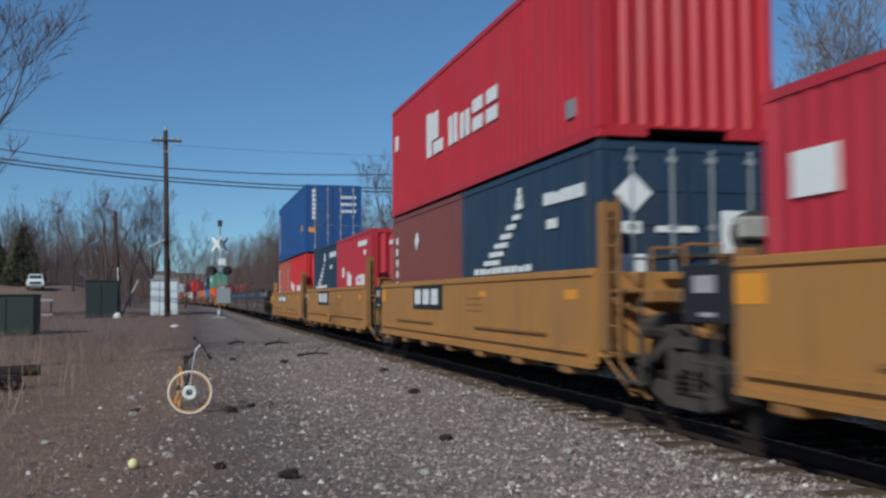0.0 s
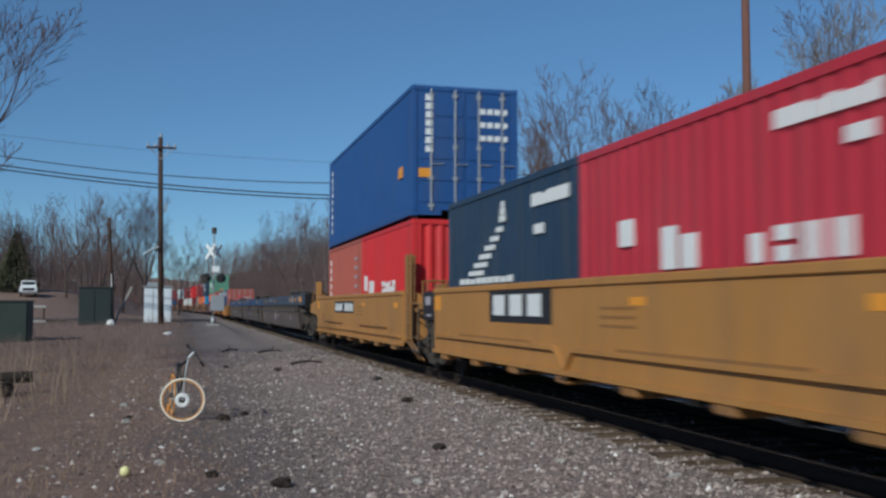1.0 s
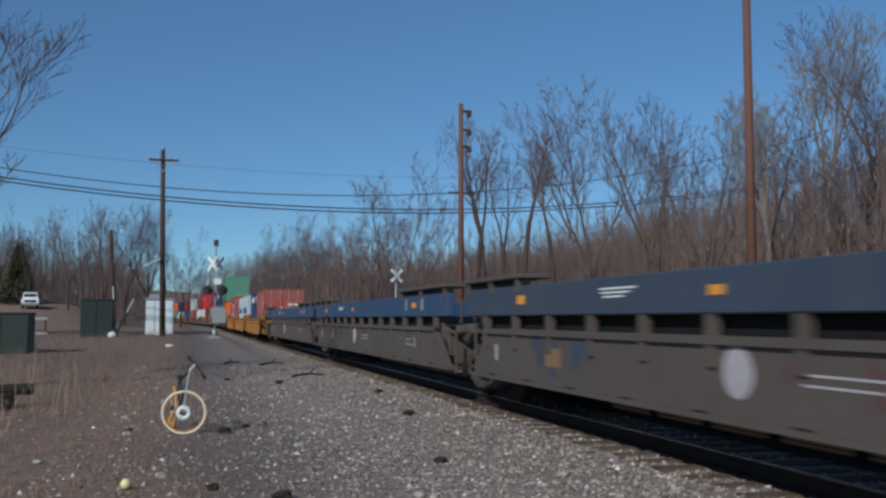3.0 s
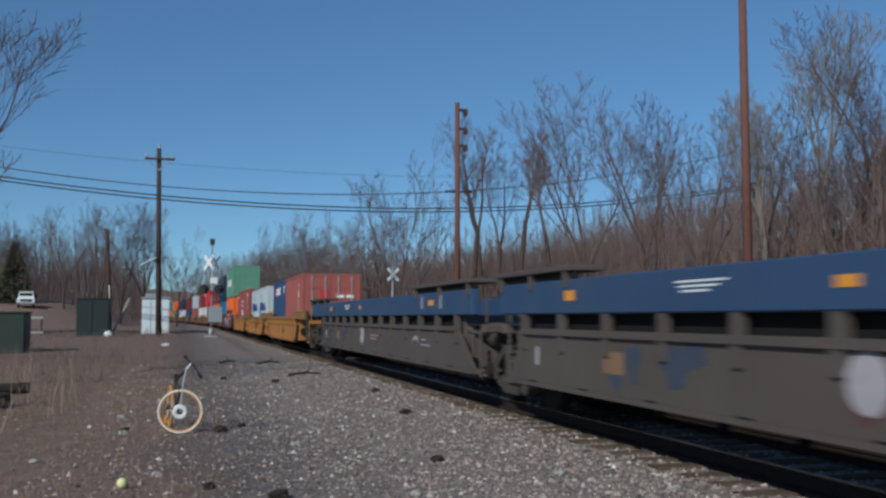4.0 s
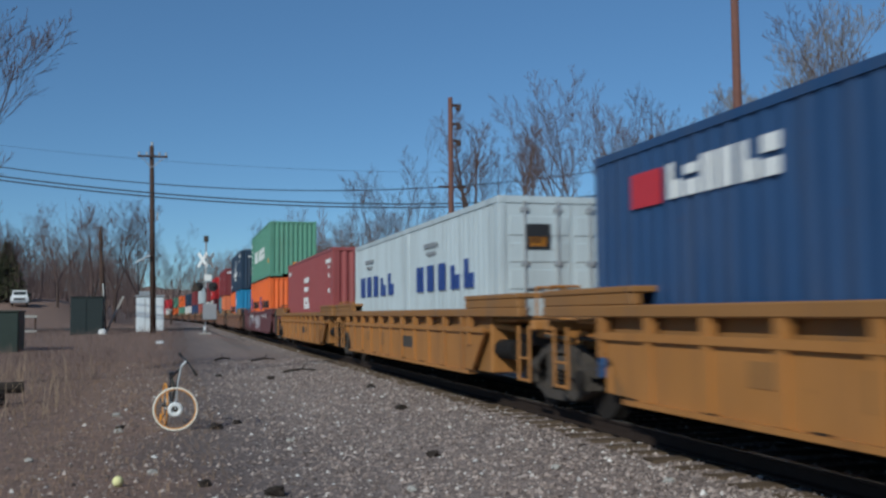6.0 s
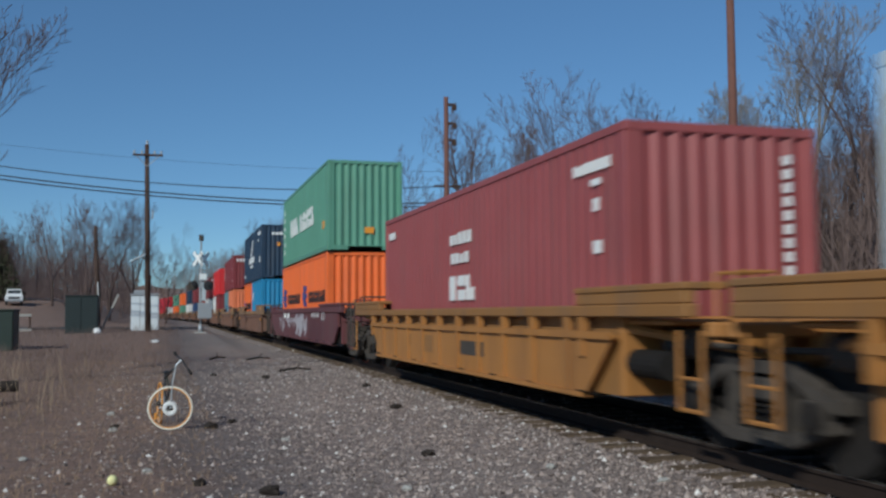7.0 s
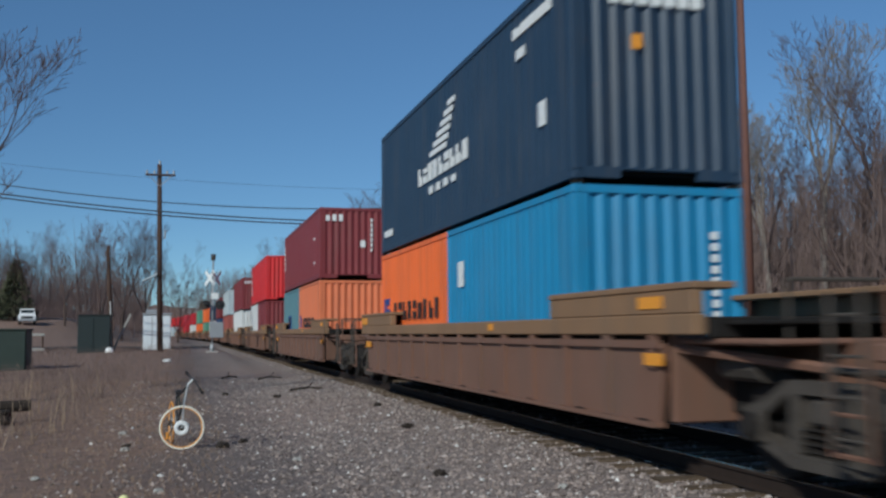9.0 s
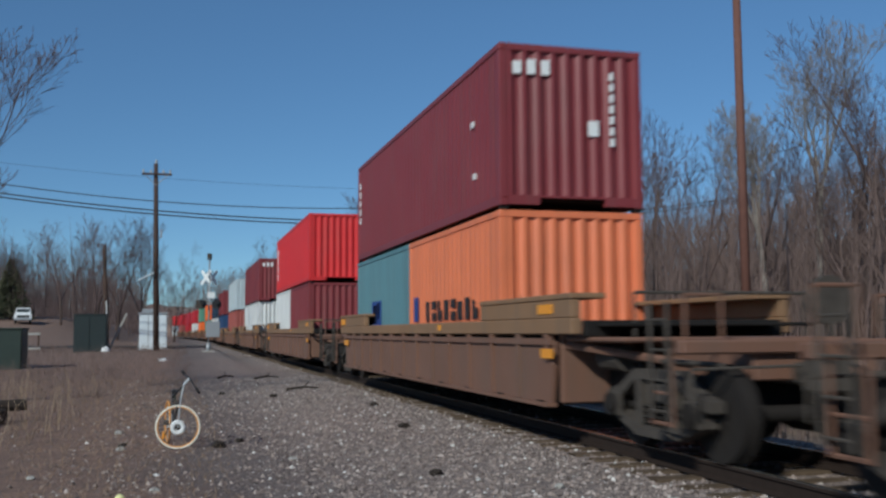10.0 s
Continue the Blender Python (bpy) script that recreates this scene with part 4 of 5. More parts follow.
for a, e in ((138.0, "door"), (144.1, "wall")):
    c = container(a, 0.56, "pale", S, 2.59, e, label="pale grey short container with blue wordmark blocks")
    mark(c, MARK_BLUE, blocks(5.2, 1.2, 4.2, 0.5, 5, 2, 0.35), "side", "wordmark", "blue wordmark blocks")
    mark(c, GALV, blocks(4.6, 2.05, 1.0, 0.09, 7, 2) + blocks(4.4, 1.9, 0.7, 0.07, 5, 3), "side", "number_panel")
    if e == "door":
        mark(c, BLACK, [(0.45, 1.75, 0.85, 2.15)], "end", "placard")
        mark(c, MARK_YELLOW, [(0.5, 1.8, 0.8, 1.95)], "end", "placard_symbol")
c = container(154.1, 0.56, "faded_maroon", 12.19, 2.89, label="faded maroon tall container with white wordmark blocks")
mark(c, WHITE, blocks(6.89, 0.98, 1.46, 0.42, 3, 4, 0.18) + blocks(6.8, 1.62, 1.1, 0.18, 4, 3, 0.45) + blocks(6.85, 1.95, 1.3, 0.2, 5, 5, 0.4), "side", "wordmark")
mark(c, WHITE, blocks(1.4, 2.42, 1.05, 0.13, 8, 4, 0.3) + [(0.9, 2.25, 0.65, 2.33), (0.85, 1.95, 0.7, 2.1), (0.85, 1.45, 0.65, 1.6), (11.75, 2.4, 11.2, 2.55)], "side", "number_panel")
mark(c, WHITE, [(2.0, 2.45 - i * 0.16, 2.1, 2.56 - i * 0.16) for i in range(12)], "end", "number_panel")
# maroon car
c = container(174.78, 3.33, "green", 12.19, 2.89, label="green container with white wordmark blocks, stacked on top")
mark(c, WHITE, blocks(9.56, 1.1, 2.35, 0.66, 5, 8, 0.38) + blocks(6.68, 1.1, 3.7, 0.66, 8, 9, 0.4), "side", "wordmark")
mark(c, WHITE, column(11.7, 2.4, 0.18, 6, 0.34), "side", "number_panel")
mark(c, MARK_YELLOW, [(1.0, 0.75, 0.7, 1.0)], "side", "placard")
mark(c, MARK_YELLOW, [(1.2, 0.55, 1.5, 0.75)], "end", "placard")
for a in (174.9, 181.05):
    c = container(a, 0.69, "orange", S, 2.59, label="orange short container with a blue emblem and dark wordmark blocks")
    mark(c, MARK_BLUE, [(5.7, 1.15, 5.45, 1.4), (5.45, 0.92, 5.05, 1.65), (5.05, 1.45, 4.7, 1.62), (5.05, 1.18, 4.6, 1.36), (5.05, 0.9, 4.7, 1.06)], "side", "emblem", "blue emblem")
    mark(c, BLACK, blocks(4.06, 1.02, 3.8, 0.38, 10, 4, 0.45), "side", "wordmark", "dark wordmark blocks")
# brown cars
c = container(197.37, 3.27, "navy", 12.19, 2.91, label="dark navy container with a white stepped emblem, stacked on top")
mark(c, WHITE, [(7.3 - i * 0.27, 1.56 + i * 0.15, 6.1 - i * 0.12, 1.66 + i * 0.15) for i in range(6)] + blocks(8.29, 1.1, 3.7, 0.36, 9, 3, 0.3) + blocks(7.4, 0.82, 2.2, 0.15, 4, 2, 0.5), "side", "emblem")
mark(c, WHITE, blocks(2.23, 2.45, 1.6, 0.16, 9, 4, 0.3) + [(2.1, 2.1, 1.75, 2.25), (11.8, 0.35, 10.9, 0.5), (1.2, 0.9, 0.95, 1.25)], "side", "number_panel")
mark(c, WHITE, blocks(1.9, 2.35, 1.4, 0.16, 7, 2), "end", "number_panel")
mark(c, MARK_YELLOW, [(0.85, 1.75, 1.0, 1.95)], "end", "placard")
c = container(197.4, 0.62, "cyan", S, 2.59, label="light blue short container in the brown well car")
mark(c, WHITE, [(5.3, 1.5, 5.0, 1.95)], "side", "placard")
mark(c, WHITE, [(1.95, 1.9 - i * 0.15, 2.05, 2.0 - i * 0.15) for i in range(10)], "end", "number_panel")
c = container(203.5, 0.62, "orange", S, 2.59, label="orange short container with a blue emblem")
mark(c, MARK_BLUE, [(5.7, 1.0, 5.45, 1.5), (5.45, 1.1, 5.1, 1.25), (5.45, 1.35, 5.15, 1.5)], "side", "emblem")
mark(c, BLACK, blocks(4.6, 0.98, 4.2, 0.4, 9, 4, 0.45), "side", "wordmark")
c = container(220.75, 3.28, "maroon", label="maroon container with white block letters on its end")
mark(c, WHITE, blocks(0.85, 2.1, 0.72, 0.24, 3, 1, 0.4), "end", "wordmark")
mark(c, WHITE, [(1.88, 1.0 + i * 0.18, 1.95, 1.13 + i * 0.18) for i in range(7)] + [(1.5, 1.15, 1.68, 1.4)], "end", "number_panel")
mark(c, WHITE, column(11.9, 2.1, 0.16, 5, 0.24) + [(1.5, 1.5, 1.35, 1.6), (1.4, 0.6, 1.25, 0.7)], "side", "number_panel")
c = container(220.8, 0.63, "peach", S, 2.59, label="faded orange short container with dark wordmark blocks")
mark(c, MARK_BLUE, [(5.6, 0.9, 5.3, 1.4)], "side", "emblem")
mark(c, BLACK, blocks(4.6, 0.9, 3.6, 0.38, 8, 4, 0.4), "side", "wordmark")
c = container(226.95, 0.63, "teal", S, 2.59, label="grey-teal short container with a blue and white placard")
mark(c, MARK_BLUE, [(4.0, 0.85, 2.9, 1.45)], "side", "placard")
mark(c, WHITE, [(3.8, 0.9, 3.4, 1.35), (3.3, 1.0, 3.05, 1.4)], "side", "placard_symbol")
c = container(243.3, 3.28, "bright_red", label="bright red container stacked on top")
mark(c, WHITE, column(11.7, 2.1, 0.3, 4, 0.4), "side", "number_panel")
container(243.4, 0.63, "maroon", S, 2.59, label="maroon short container in the brown well car")
container(249.6, 0.63, "white", S, 2.59, label="white short container in the brown well car")
c = container(266.6, 3.28, "maroon", label="maroon container with white block letters on its end")
mark(c, WHITE, blocks(0.85, 2.1, 0.72, 0.24, 3, 1, 0.4), "end", "wordmark")
container(266.8, 0.63, "white", label="white container in the brown well car", height=2.59)
rng = random.Random(9)
far = [("pale", "brick"), ("maroon", "seablue"), ("navy", "white"), ("orange", "green"), ("green", "orange"), ("red", "white"), ("crimson", "red"), ("red", "brick"), ("bright_red", "pale")]
words = {"pale": "pale grey", "brick": "brick red", "seablue": "dark blue", "bright_red": "bright red", "crimson": "crimson"}
for k, (top, low) in enumerate(far):
    a = 290.0 + 23.37 * k
    container(a, 3.28, top, label=words.get(top, top) + " container stacked on top of another")
    container(a + 0.1, 0.63, low, label=words.get(low, low) + " container in the brown well car")


# ---- poles, signals, boxes ----
def utility_pole(x, y, z0, z1, r, m, label, lean=(0, 0)):
    root = tagged(empty("utility_pole", pose(x, y, z0)), label, "utility pole")
    h = z1 - z0
    bm = rods(((0, 0, -0.4), (lean[0], lean[1], h), r), n=12)
    for v in bm.verts:
        if v.co.z > 1:
            v.co.x, v.co.y = lean[0] + (v.co.x - lean[0]) * 0.72, lean[1] + (v.co.y - lean[1]) * 0.72
    part("shaft", bm, m, root, smooth=True)
    return root, h


p, h = utility_pole(-1.2, 62, 0.2, 11.85, 0.19, POLE_WOOD, "dark wooden utility pole with a crossarm by the shed", (-0.22, 0))
part("crossarm", soft_boxes(0.02, (-1.05, -0.28, h - 0.75, 0.75, -0.16, h - 0.62)), POLE_WOOD, p)
for x in (-0.95, -0.5, 0.25, 0.65):
    part("insulator", rods(((x, -0.22, h - 0.62), (x, -0.22, h - 0.42), 0.06)), GALV, p)
part("insulator", rods(((-0.2, 0, h), (-0.2, 0, h + 0.25), 0.07)), GALV, p)
part("crossarm_brace", rods(((-0.8, -0.24, h - 0.75), (-0.2, -0.2, h - 1.4), 0.025), ((0.5, -0.24, h - 0.75), (-0.2, -0.2, h - 1.4), 0.025), n=6), GALV, p)
part("bracket", rods(((0, 0, 5.0), (-0.5, -0.1, 4.9), 0.03), n=6), GALV, p)
part("tilted_panel", soft_boxes(0.01, (-0.5, -0.35, -0.03, 0.5, 0.35, 0.03)), SHED_WALL, p, "small tilted pale panel").matrix_basis = pose(-0.66, -0.1, 4.6, 0, -26, 0)
part("cable_guard", boxes((0.12, -0.2, 7.0, 0.22, -0.1, 7.5)), GALV, p)
p, h = utility_pole(-4.05, 62, 0.3, 6.75, 0.15, POLE_WOOD, "short leaning dark pole without arms", (-0.30, 0))
part("conduit", rods(((0.02, -0.16, 0.2), (-0.10, -0.16, 3.0), 0.03)), WHITE, p, "pale conduit")
p, h = utility_pole(12.5, 43.2, -0.4, 11.5, 0.15, POLE_RED, "reddish wooden pole with insulators behind the track")
for k, z in enumerate((h - 0.35, h - 1.25, h - 2.05)):
    part("insulator_arm", soft_boxes(0.02, (0.05, -0.06, z - 0.06, 0.45, 0.06, z + 0.06), (0.32, -0.09, z - 0.25, 0.5, 0.09, z)), POLE_WOOD, p)
part("crossarm", soft_boxes(0.015, (-0.6, -0.06, h - 4.3, 0.7, 0.06, h - 4.2)), POLE_WOOD, p)
utility_pole(16.3, 25.2, -0.4, 13.5, 0.155, POLE_RED, "tall reddish wooden pole behind the track")


def cable(pts, r, n=5):
    """One bent tube through the points."""
    verts, faces = [], []
    for p in pts:
        for i in range(n):
            a = 2 * math.pi * i / n
            verts.append((p[0], p[1] + r * math.cos(a), p[2] + r * math.sin(a)))
    for k in range(len(pts) - 1):
        faces += [(k * n + i, k * n + (i + 1) % n, (k + 1) * n + (i + 1) % n, (k + 1) * n + i) for i in range(n)]
    return verts, faces


for low, sag, r in ((8.79, 0.0040, 0.03), (8.08, 0.0030, 0.04), (7.86, 0.0030, 0.04), (10.1, 0.0022, 0.008)):
    pts = [(-32 + 83 * i / 48, 58.0, low + sag * (-32 + 83 * i / 48 - (5.45 if sag > 0.0035 else 9.5)) ** 2) for i in range(49)]
    tagged(raw("overhead_cable", *cable(pts, r), WIRE), "black overhead cable hanging in a long sag", "cable", "overhead cables")
for x in (-32, 51):
    utility_pole(x, 58.25, 0.2, 13.6, 0.18, POLE_WOOD, "dark wooden pole that carries the overhead cables")


def crossing_signal(x, y, z, full=True):
    root = tagged(empty("crossing_signal", pose(x, y, z)), "crossing signal mast with white crossbucks" + (", black lamps, grey case" if full else ""), "crossing signal")
    part("mast", rods(((0, 0, -0.3), (0, 0, 5.4 if full else 4.9), 0.05), ((0, 0, 0), (0, 0, 0.5), 0.13)), GALV, root, smooth=True)
    for yaw in (52, 128) if full else (12,):
        bm = bmesh.new()
        for a in (45, -45):
            b2 = soft_boxes(0.01, (-0.56, -0.015, -0.10, 0.56, 0.015, 0.10))
            me = bpy.data.meshes.new("tmp")
            b2.transform(Matrix.Translation((0, ((-0.12 if yaw < 90 else 0.12) * (2 if full else 1)) + (0.012 if a > 0 else -0.012), 4.3)) @ pose(0, 0, 0, 0, a, 0))
            b2.to_mesh(me)
            b2.free()
            bm.from_mesh(me)
            bpy.data.meshes.remove(me)
        ob = part("crossbuck", bm, WHITE, root, "white crossed boards")
        ob.matrix_basis = pose(0, 0, 0, 0, 0, yaw)
    if full:
        part("bell", rods(((0, 0, 5.35), (0, 0, 5.7), 0.14), n=12), STEEL_DARK, root)
        for s in (-1, 1):
            lamp = part("lamp_head", rods(((s * 0.42, -0.1, 2.75), (s * 0.42, 0.06, 2.75), 0.28), ((s * 0.42, 0.06, 2.75), (s * 0.42, 0.35, 2.75), 0.10), n=20), BLACK, root, "black round lamp head")
            part("hood", rods(((s * 0.42, -0.42, 2.86), (s * 0.42, -0.08, 2.86), 0.13), n=14), BLACK, lamp)
        part("lamp_bar", rods(((-0.5, 0, 2.75), (0.5, 0, 2.75), 0.04)), GALV, root)
        part("case", soft_boxes(0.02, (-0.15, -0.3, 0.85, 0.62, 0.3, 1.75)), GALV, root, "grey mechanism case")
        part("gate_weight", soft_boxes(0.03, (-0.75, -0.12, 2.5, -0.35, 0.12, 2.95)), STEEL_DARK, root)
        part("sign", boxes((-0.1, -0.09, 3.1, 0.32, -0.07, 3.45)), WHITE, root)
        part("foundation", soft_boxes(0.03, (-0.35, -0.35, -0.3, 0.35, 0.35, 0.08)), CONCRETE, root, "pale concrete footing")
    return root


crossing_signal(1.78, 57.5, 0.22)
crossing_signal(13.6, 62.5, -0.1, False)


def shed():
    root = tagged(empty("signal_shed", pose(-1.52, 68, 0.2)), "pale blue-grey sheet-metal signal shed beside the pole", "shed")
    part("body", boxes((-0.88, -0.9, 0, 0.88, 0.9, 2.38)), SHED_WALL, root)
    part("roof", soft_boxes(0.03, (-0.96, -1.0, 2.38, 0.96, 1.0, 2.5)), GALV, root)
    part("roof_vent", soft_boxes(0.03, (-0.72, -0.4, 2.5, 0.2, 0.4, 2.75)), GALV, root)
    for x in (-0.85, -0.28, 0.3):
        part("panel", soft_boxes(0.008, (x, -0.935, 0.05, x + 0.53, -0.902, 2.3)), SHED_WALL, root)
    for x in (-0.35, 0.23):
        part("door_seam", boxes((x + 0.015, -0.925, 0.05, x + 0.055, -0.904, 2.3)), STEEL_DARK, root)


shed()


def cabinet(x0, x1, y, z0, h, depth, m, label):
    w = x1 - x0
    root = tagged(empty("utility_cabinet", pose(x0, y, z0)), label, "cabinet")
    part("body", soft_boxes(0.03, (0, 0, 0, w, depth, h)), m, root)
    part("lid", soft_boxes(0.02, (-0.04, -0.05, h, w + 0.04, depth + 0.04, h + 0.07)), m, root)
    for k in range(2):
        part("door", soft_boxes(0.01, (0.05 + k * w / 2, -0.03, 0.08, w / 2 - 0.03 + k * w / 2, -0.003, h - 0.08)), m, root)
    return root


cabinet(-5.75, -3.95, 59.5, 0.15, 2.25, 1.2, DARK_GREEN, "dark green-black metal cabinet beside the short pole")
cabinet(-7.9, -5.85, 41, -0.25, 1.75, 1.6, GREEN_BOX, "dark green metal box in dry weeds")


def plank_and_bag():
    ob = part("leaning_plank", boxes((-0.06, -0.02, 0, 0.06, 0.02, 2.6)), CONCRETE)
    ob.matrix_basis = pose(-4.0, 61.6, 0.15, 0, 24, 0)
    tagged(ob, "pale plank leaning against the short pole", "plank")
    bm = bmesh.new()
    bmesh.ops.create_icosphere(bm, subdivisions=2, radius=0.26)
    for v in bm.verts:
        v.co = Vector((v.co.x, v.co.y * 0.8, v.co.z * 0.9)) * (1 + 0.25 * noise.noise(v.co * 5))
    ob = part("white_bag", bm, WHITE)
    ob.matrix_basis = pose(-3.95, 59.2, 0.34)
    tagged(ob, "crumpled white bag on the ground by the cabinet", "bag")


plank_and_bag()


def road_barrier():
    root = tagged(empty("road_barrier", pose(-8.45, 62, ground_z(-8.45, 62))), "low white-topped barrier on two posts by the road", "barrier")
    for z in (0.12, 1.0):
        part("rail_board", soft_boxes(0.015, (-0.62, -0.05, z, 0.62, 0.05, z + 0.16)), CONCRETE, root, "pale board")
    for x in (-0.5, 0.5):
        part("post", soft_boxes(0.015, (x - 0.05, 0.052, -0.2, x + 0.05, 0.15, 1.2)), POLE_WOOD, root)


road_barrier()


def van():
    root = tagged(empty("pickup_truck", pose(-15.1, 106, ground_z(-15.1, 106), 0, 0, 8) @ Matrix.Scale(0.88, 4)), "white pickup truck seen from the front, parked by the road", "truck")
    part("body", soft_boxes(0.08, (-0.95, -2.4, 0.45, 0.95, 2.6, 1.1)), VAN_WHITE, root)
    bm = bmesh.new()
    box(bm, -0.85, -0.9, 1.1, 0.85, 0.9, 1.85)
    for v in bm.verts:
        if v.co.z > 1.5:
            v.co.x *= 0.85
            v.co.y *= 0.75
    part("cab", bm, VAN_WHITE, root)
    part("windscreen", boxes((-0.66, -0.83, 1.25, 0.66, -0.80, 1.7)), GLASS_DARK, root)
    part("bumper", soft_boxes(0.03, (-0.95, -2.52, 0.4, 0.95, -2.38, 0.6)), GALV, root)
    part("grille", boxes((-0.6, -2.43, 0.68, 0.6, -2.39, 0.95)), BLACK, root)
    for x in (-0.78, 0.78):
        for y in (-1.6, 1.7):
            part("wheel", rods(((x - 0.12, y, 0.36), (x + 0.12, y, 0.36), 0.36), n=18), RUBBER, root)


van()


def road():
    xs = steps([(-120, -20, 4), (-20, 3.2, 0.8)])
    verts = [(x, y, max(ground_z(x, y), ground_z(x, 76.5)) + 0.05) for y in (72.5, 80.5) for x in xs]
    n = len(xs)
    faces = [(i, i + 1, n + i + 1, n + i) for i in range(n - 1)]
    tagged(raw("road", verts, faces, ASPHALT), "worn grey asphalt road that crosses the track", "road", kind="structure")


road()


# ---- bicycle and small things on the ground ----
def bicycle():
    gz = ground_z(0.04, 14.54)
    root = tagged(empty("bicycle", pose(0.04, 14.54, gz)), "small bicycle with pale tyres, its front wheel turned", "bicycle")

    def wheel(name, m, r, rubber, words):
        tyre = part(name, torus(bmesh.new(), (0, 0, 0), (0, 1, 0), r - 0.024, 0.0145, 48, 8), rubber, root, words, True)
        tyre.matrix_basis = m
        part("rim", torus(bmesh.new(), (0, 0, 0), (0, 1, 0), r - 0.044, 0.009, 48, 6), RIM_ORANGE, tyre, "orange rim", True)
        part("hub", rods(((0, -0.05, 0), (0, 0.05, 0), 0.03), ((0, -0.035, 0), (0, -0.03, 0), 0.05), n=16), STEEL_DARK, tyre)
        part("hub_ring", torus(bmesh.new(), (0, -0.035, 0), (0, 1, 0), 0.075, 0.034, 24, 6), WHITE, tyre, "bright white hub ring")
        bm = bmesh.new()
        for i in range(28):
            a = 2 * math.pi * i / 28
            rod(bm, (0.03 * math.cos(a + 0.4), 0.03 * (-1) ** i, 0.03 * math.sin(a + 0.4)), ((r - 0.06) * math.cos(a), 0, (r - 0.06) * math.sin(a)), 0.0016, n=4, cap=False)
        part("spoke_web", bm, CHROME, tyre)
        part("reflector", boxes((-0.22, -0.012, -0.16, -0.19, 0.012, -0.06)), MARK_YELLOW, tyre)
        return tyre

    r = 0.328
    wheel("front_wheel", pose(0, 0, r, 4, 0, -4), r, TYRE_TAN, "pale tan tyre")
    wheel("rear_wheel", pose(-0.15, 0.95, r, 0, 0, 97), r, RIM_ORANGE, "dull orange tyre")
    part("fork", rods(((0.0, -0.06, r), (0.03, -0.02, 0.72), 0.011), ((0.0, 0.07, r), (0.03, 0.03, 0.72), 0.011), ((0.03, 0.0, 0.70), (0.08, 0.02, 0.96), 0.014)), GALV, root, "dull metal fork")
    part("stem", rods(((0.08, 0.02, 0.94), (0.15, 0.0, 1.02), 0.018)), CHROME, root)
    part("handlebar", rods(((0.06, 0.26, 1.09), (0.15, 0.0, 1.02), 0.014), ((0.15, 0.0, 1.02), (0.26, -0.26, 0.86), 0.014), n=8), BLACK, root)
    for a, b in (((0.05, 0.3, 1.11), (0.08, 0.2, 1.075)), ((0.245, -0.22, 0.88), (0.28, -0.31, 0.83))):
        part("grip", rods((a, b, 0.02)), RUBBER, root)
    part("frame", rods(((0.05, 0.05, 0.82), (-0.07, 0.58, 0.32), 0.02), ((0.05, 0.06, 0.90), (-0.08, 0.66, 0.72), 0.018), ((-0.07, 0.58, 0.32), (-0.08, 0.68, 0.79), 0.018),
                       ((-0.07, 0.58, 0.32), (-0.15, 0.95, 0.328), 0.013), ((-0.08, 0.66, 0.70), (-0.15, 0.95, 0.328), 0.011)), BLACK, root, "dark steel frame")
    part("seat", soft_boxes(0.03, (-0.11, 0.58, 0.78, 0.0, 0.82, 0.83)), BLACK, root)
    part("pedal", rods(((-0.22, 0.58, 0.32), (0.10, 0.58, 0.32), 0.012)), STEEL_DARK, root)
    part("kickstand", rods(((-0.10, 0.7, 0.32), (-0.26, 0.72, 0.0), 0.01)), STEEL_DARK, root)
    bm = bmesh.new()
    rod(bm, (-0.02, -0.02, 0.60), (-0.05, -0.02, 0.78), 0.012, n=6)
    part("cable", bm, GREEN_BOX, root)


bicycle()


def lump(name, x, y, s, m, label, cat, flat=0.6, seed=0):
    bm = bmesh.new()
    bmesh.ops.create_icosphere(bm, subdivisions=3, radius=s)
    for v in bm.verts:
        v.co *= 1 + 0.45 * noise.noise(v.co * (1.6 / s) + Vector((seed, 0, 0)))
        v.co.z *= flat
    ob = part(name, bm, m)
    ob.matrix_basis = pose(x, y, ground_z(x, y) + s * flat * 0.55)
    return tagged(ob, label, cat)


bm = bmesh.new()
bmesh.ops.create_uvsphere(bm, u_segments=24, v_segments=16, radius=0.052)
ob = part("ball", bm, BALL_FELT, smooth=True)
ob.matrix_basis = pose(-0.51, 10.1, ground_z(-0.51, 10.1) + 0.05)
tagged(ob, "small yellow-green ball lying on the dirt", "ball")
for i, (x, y, s) in enumerate(((0.94, 9.2, 0.10), (0.31, 9.95, 0.075), (2.88, 10.8, 0.085), (0.62, 14.6, 0.10), (0.95, 15.2, 0.07), (4.0, 20.0, 0.09), (-0.75, 15.3, 0.06), (3.6, 15.5, 0.10), (2.4, 25, 0.10), (1.2, 27, 0.09))):
    lump("dirt_clod", x, y, s, CLOD, "dark clod of dirt on the gravel", "clod", 0.55, i * 3)
for i, (x, y, s) in enumerate(((-3.3, 20.0, 0.30), (-3.7, 19.2, 0.42), (-3.9, 20.6, 0.35), (-4.4, 20.0, 0.3))):
    lump("rubble_lump", x, y, s, CLOD, "dark heap of rubble among dry weeds", "rubble", 0.6, i * 5)
for i, (x, y, s) in enumerate(((-0.9, 17.2, 0.07), (-0.75, 14.9, 0.06), (-1.6, 12.2, 0.05), (-0.2, 10.9, 0.055), (1.5, 12.9, 0.05), (2.2, 9.0, 0.05), (3.7, 9.1, 0.05), (4.3, 7.9, 0.055))):
    lump("pale_rock", x, y, s, CONCRETE, "pale rock lying on the ground", "rock", 0.6, i * 7)
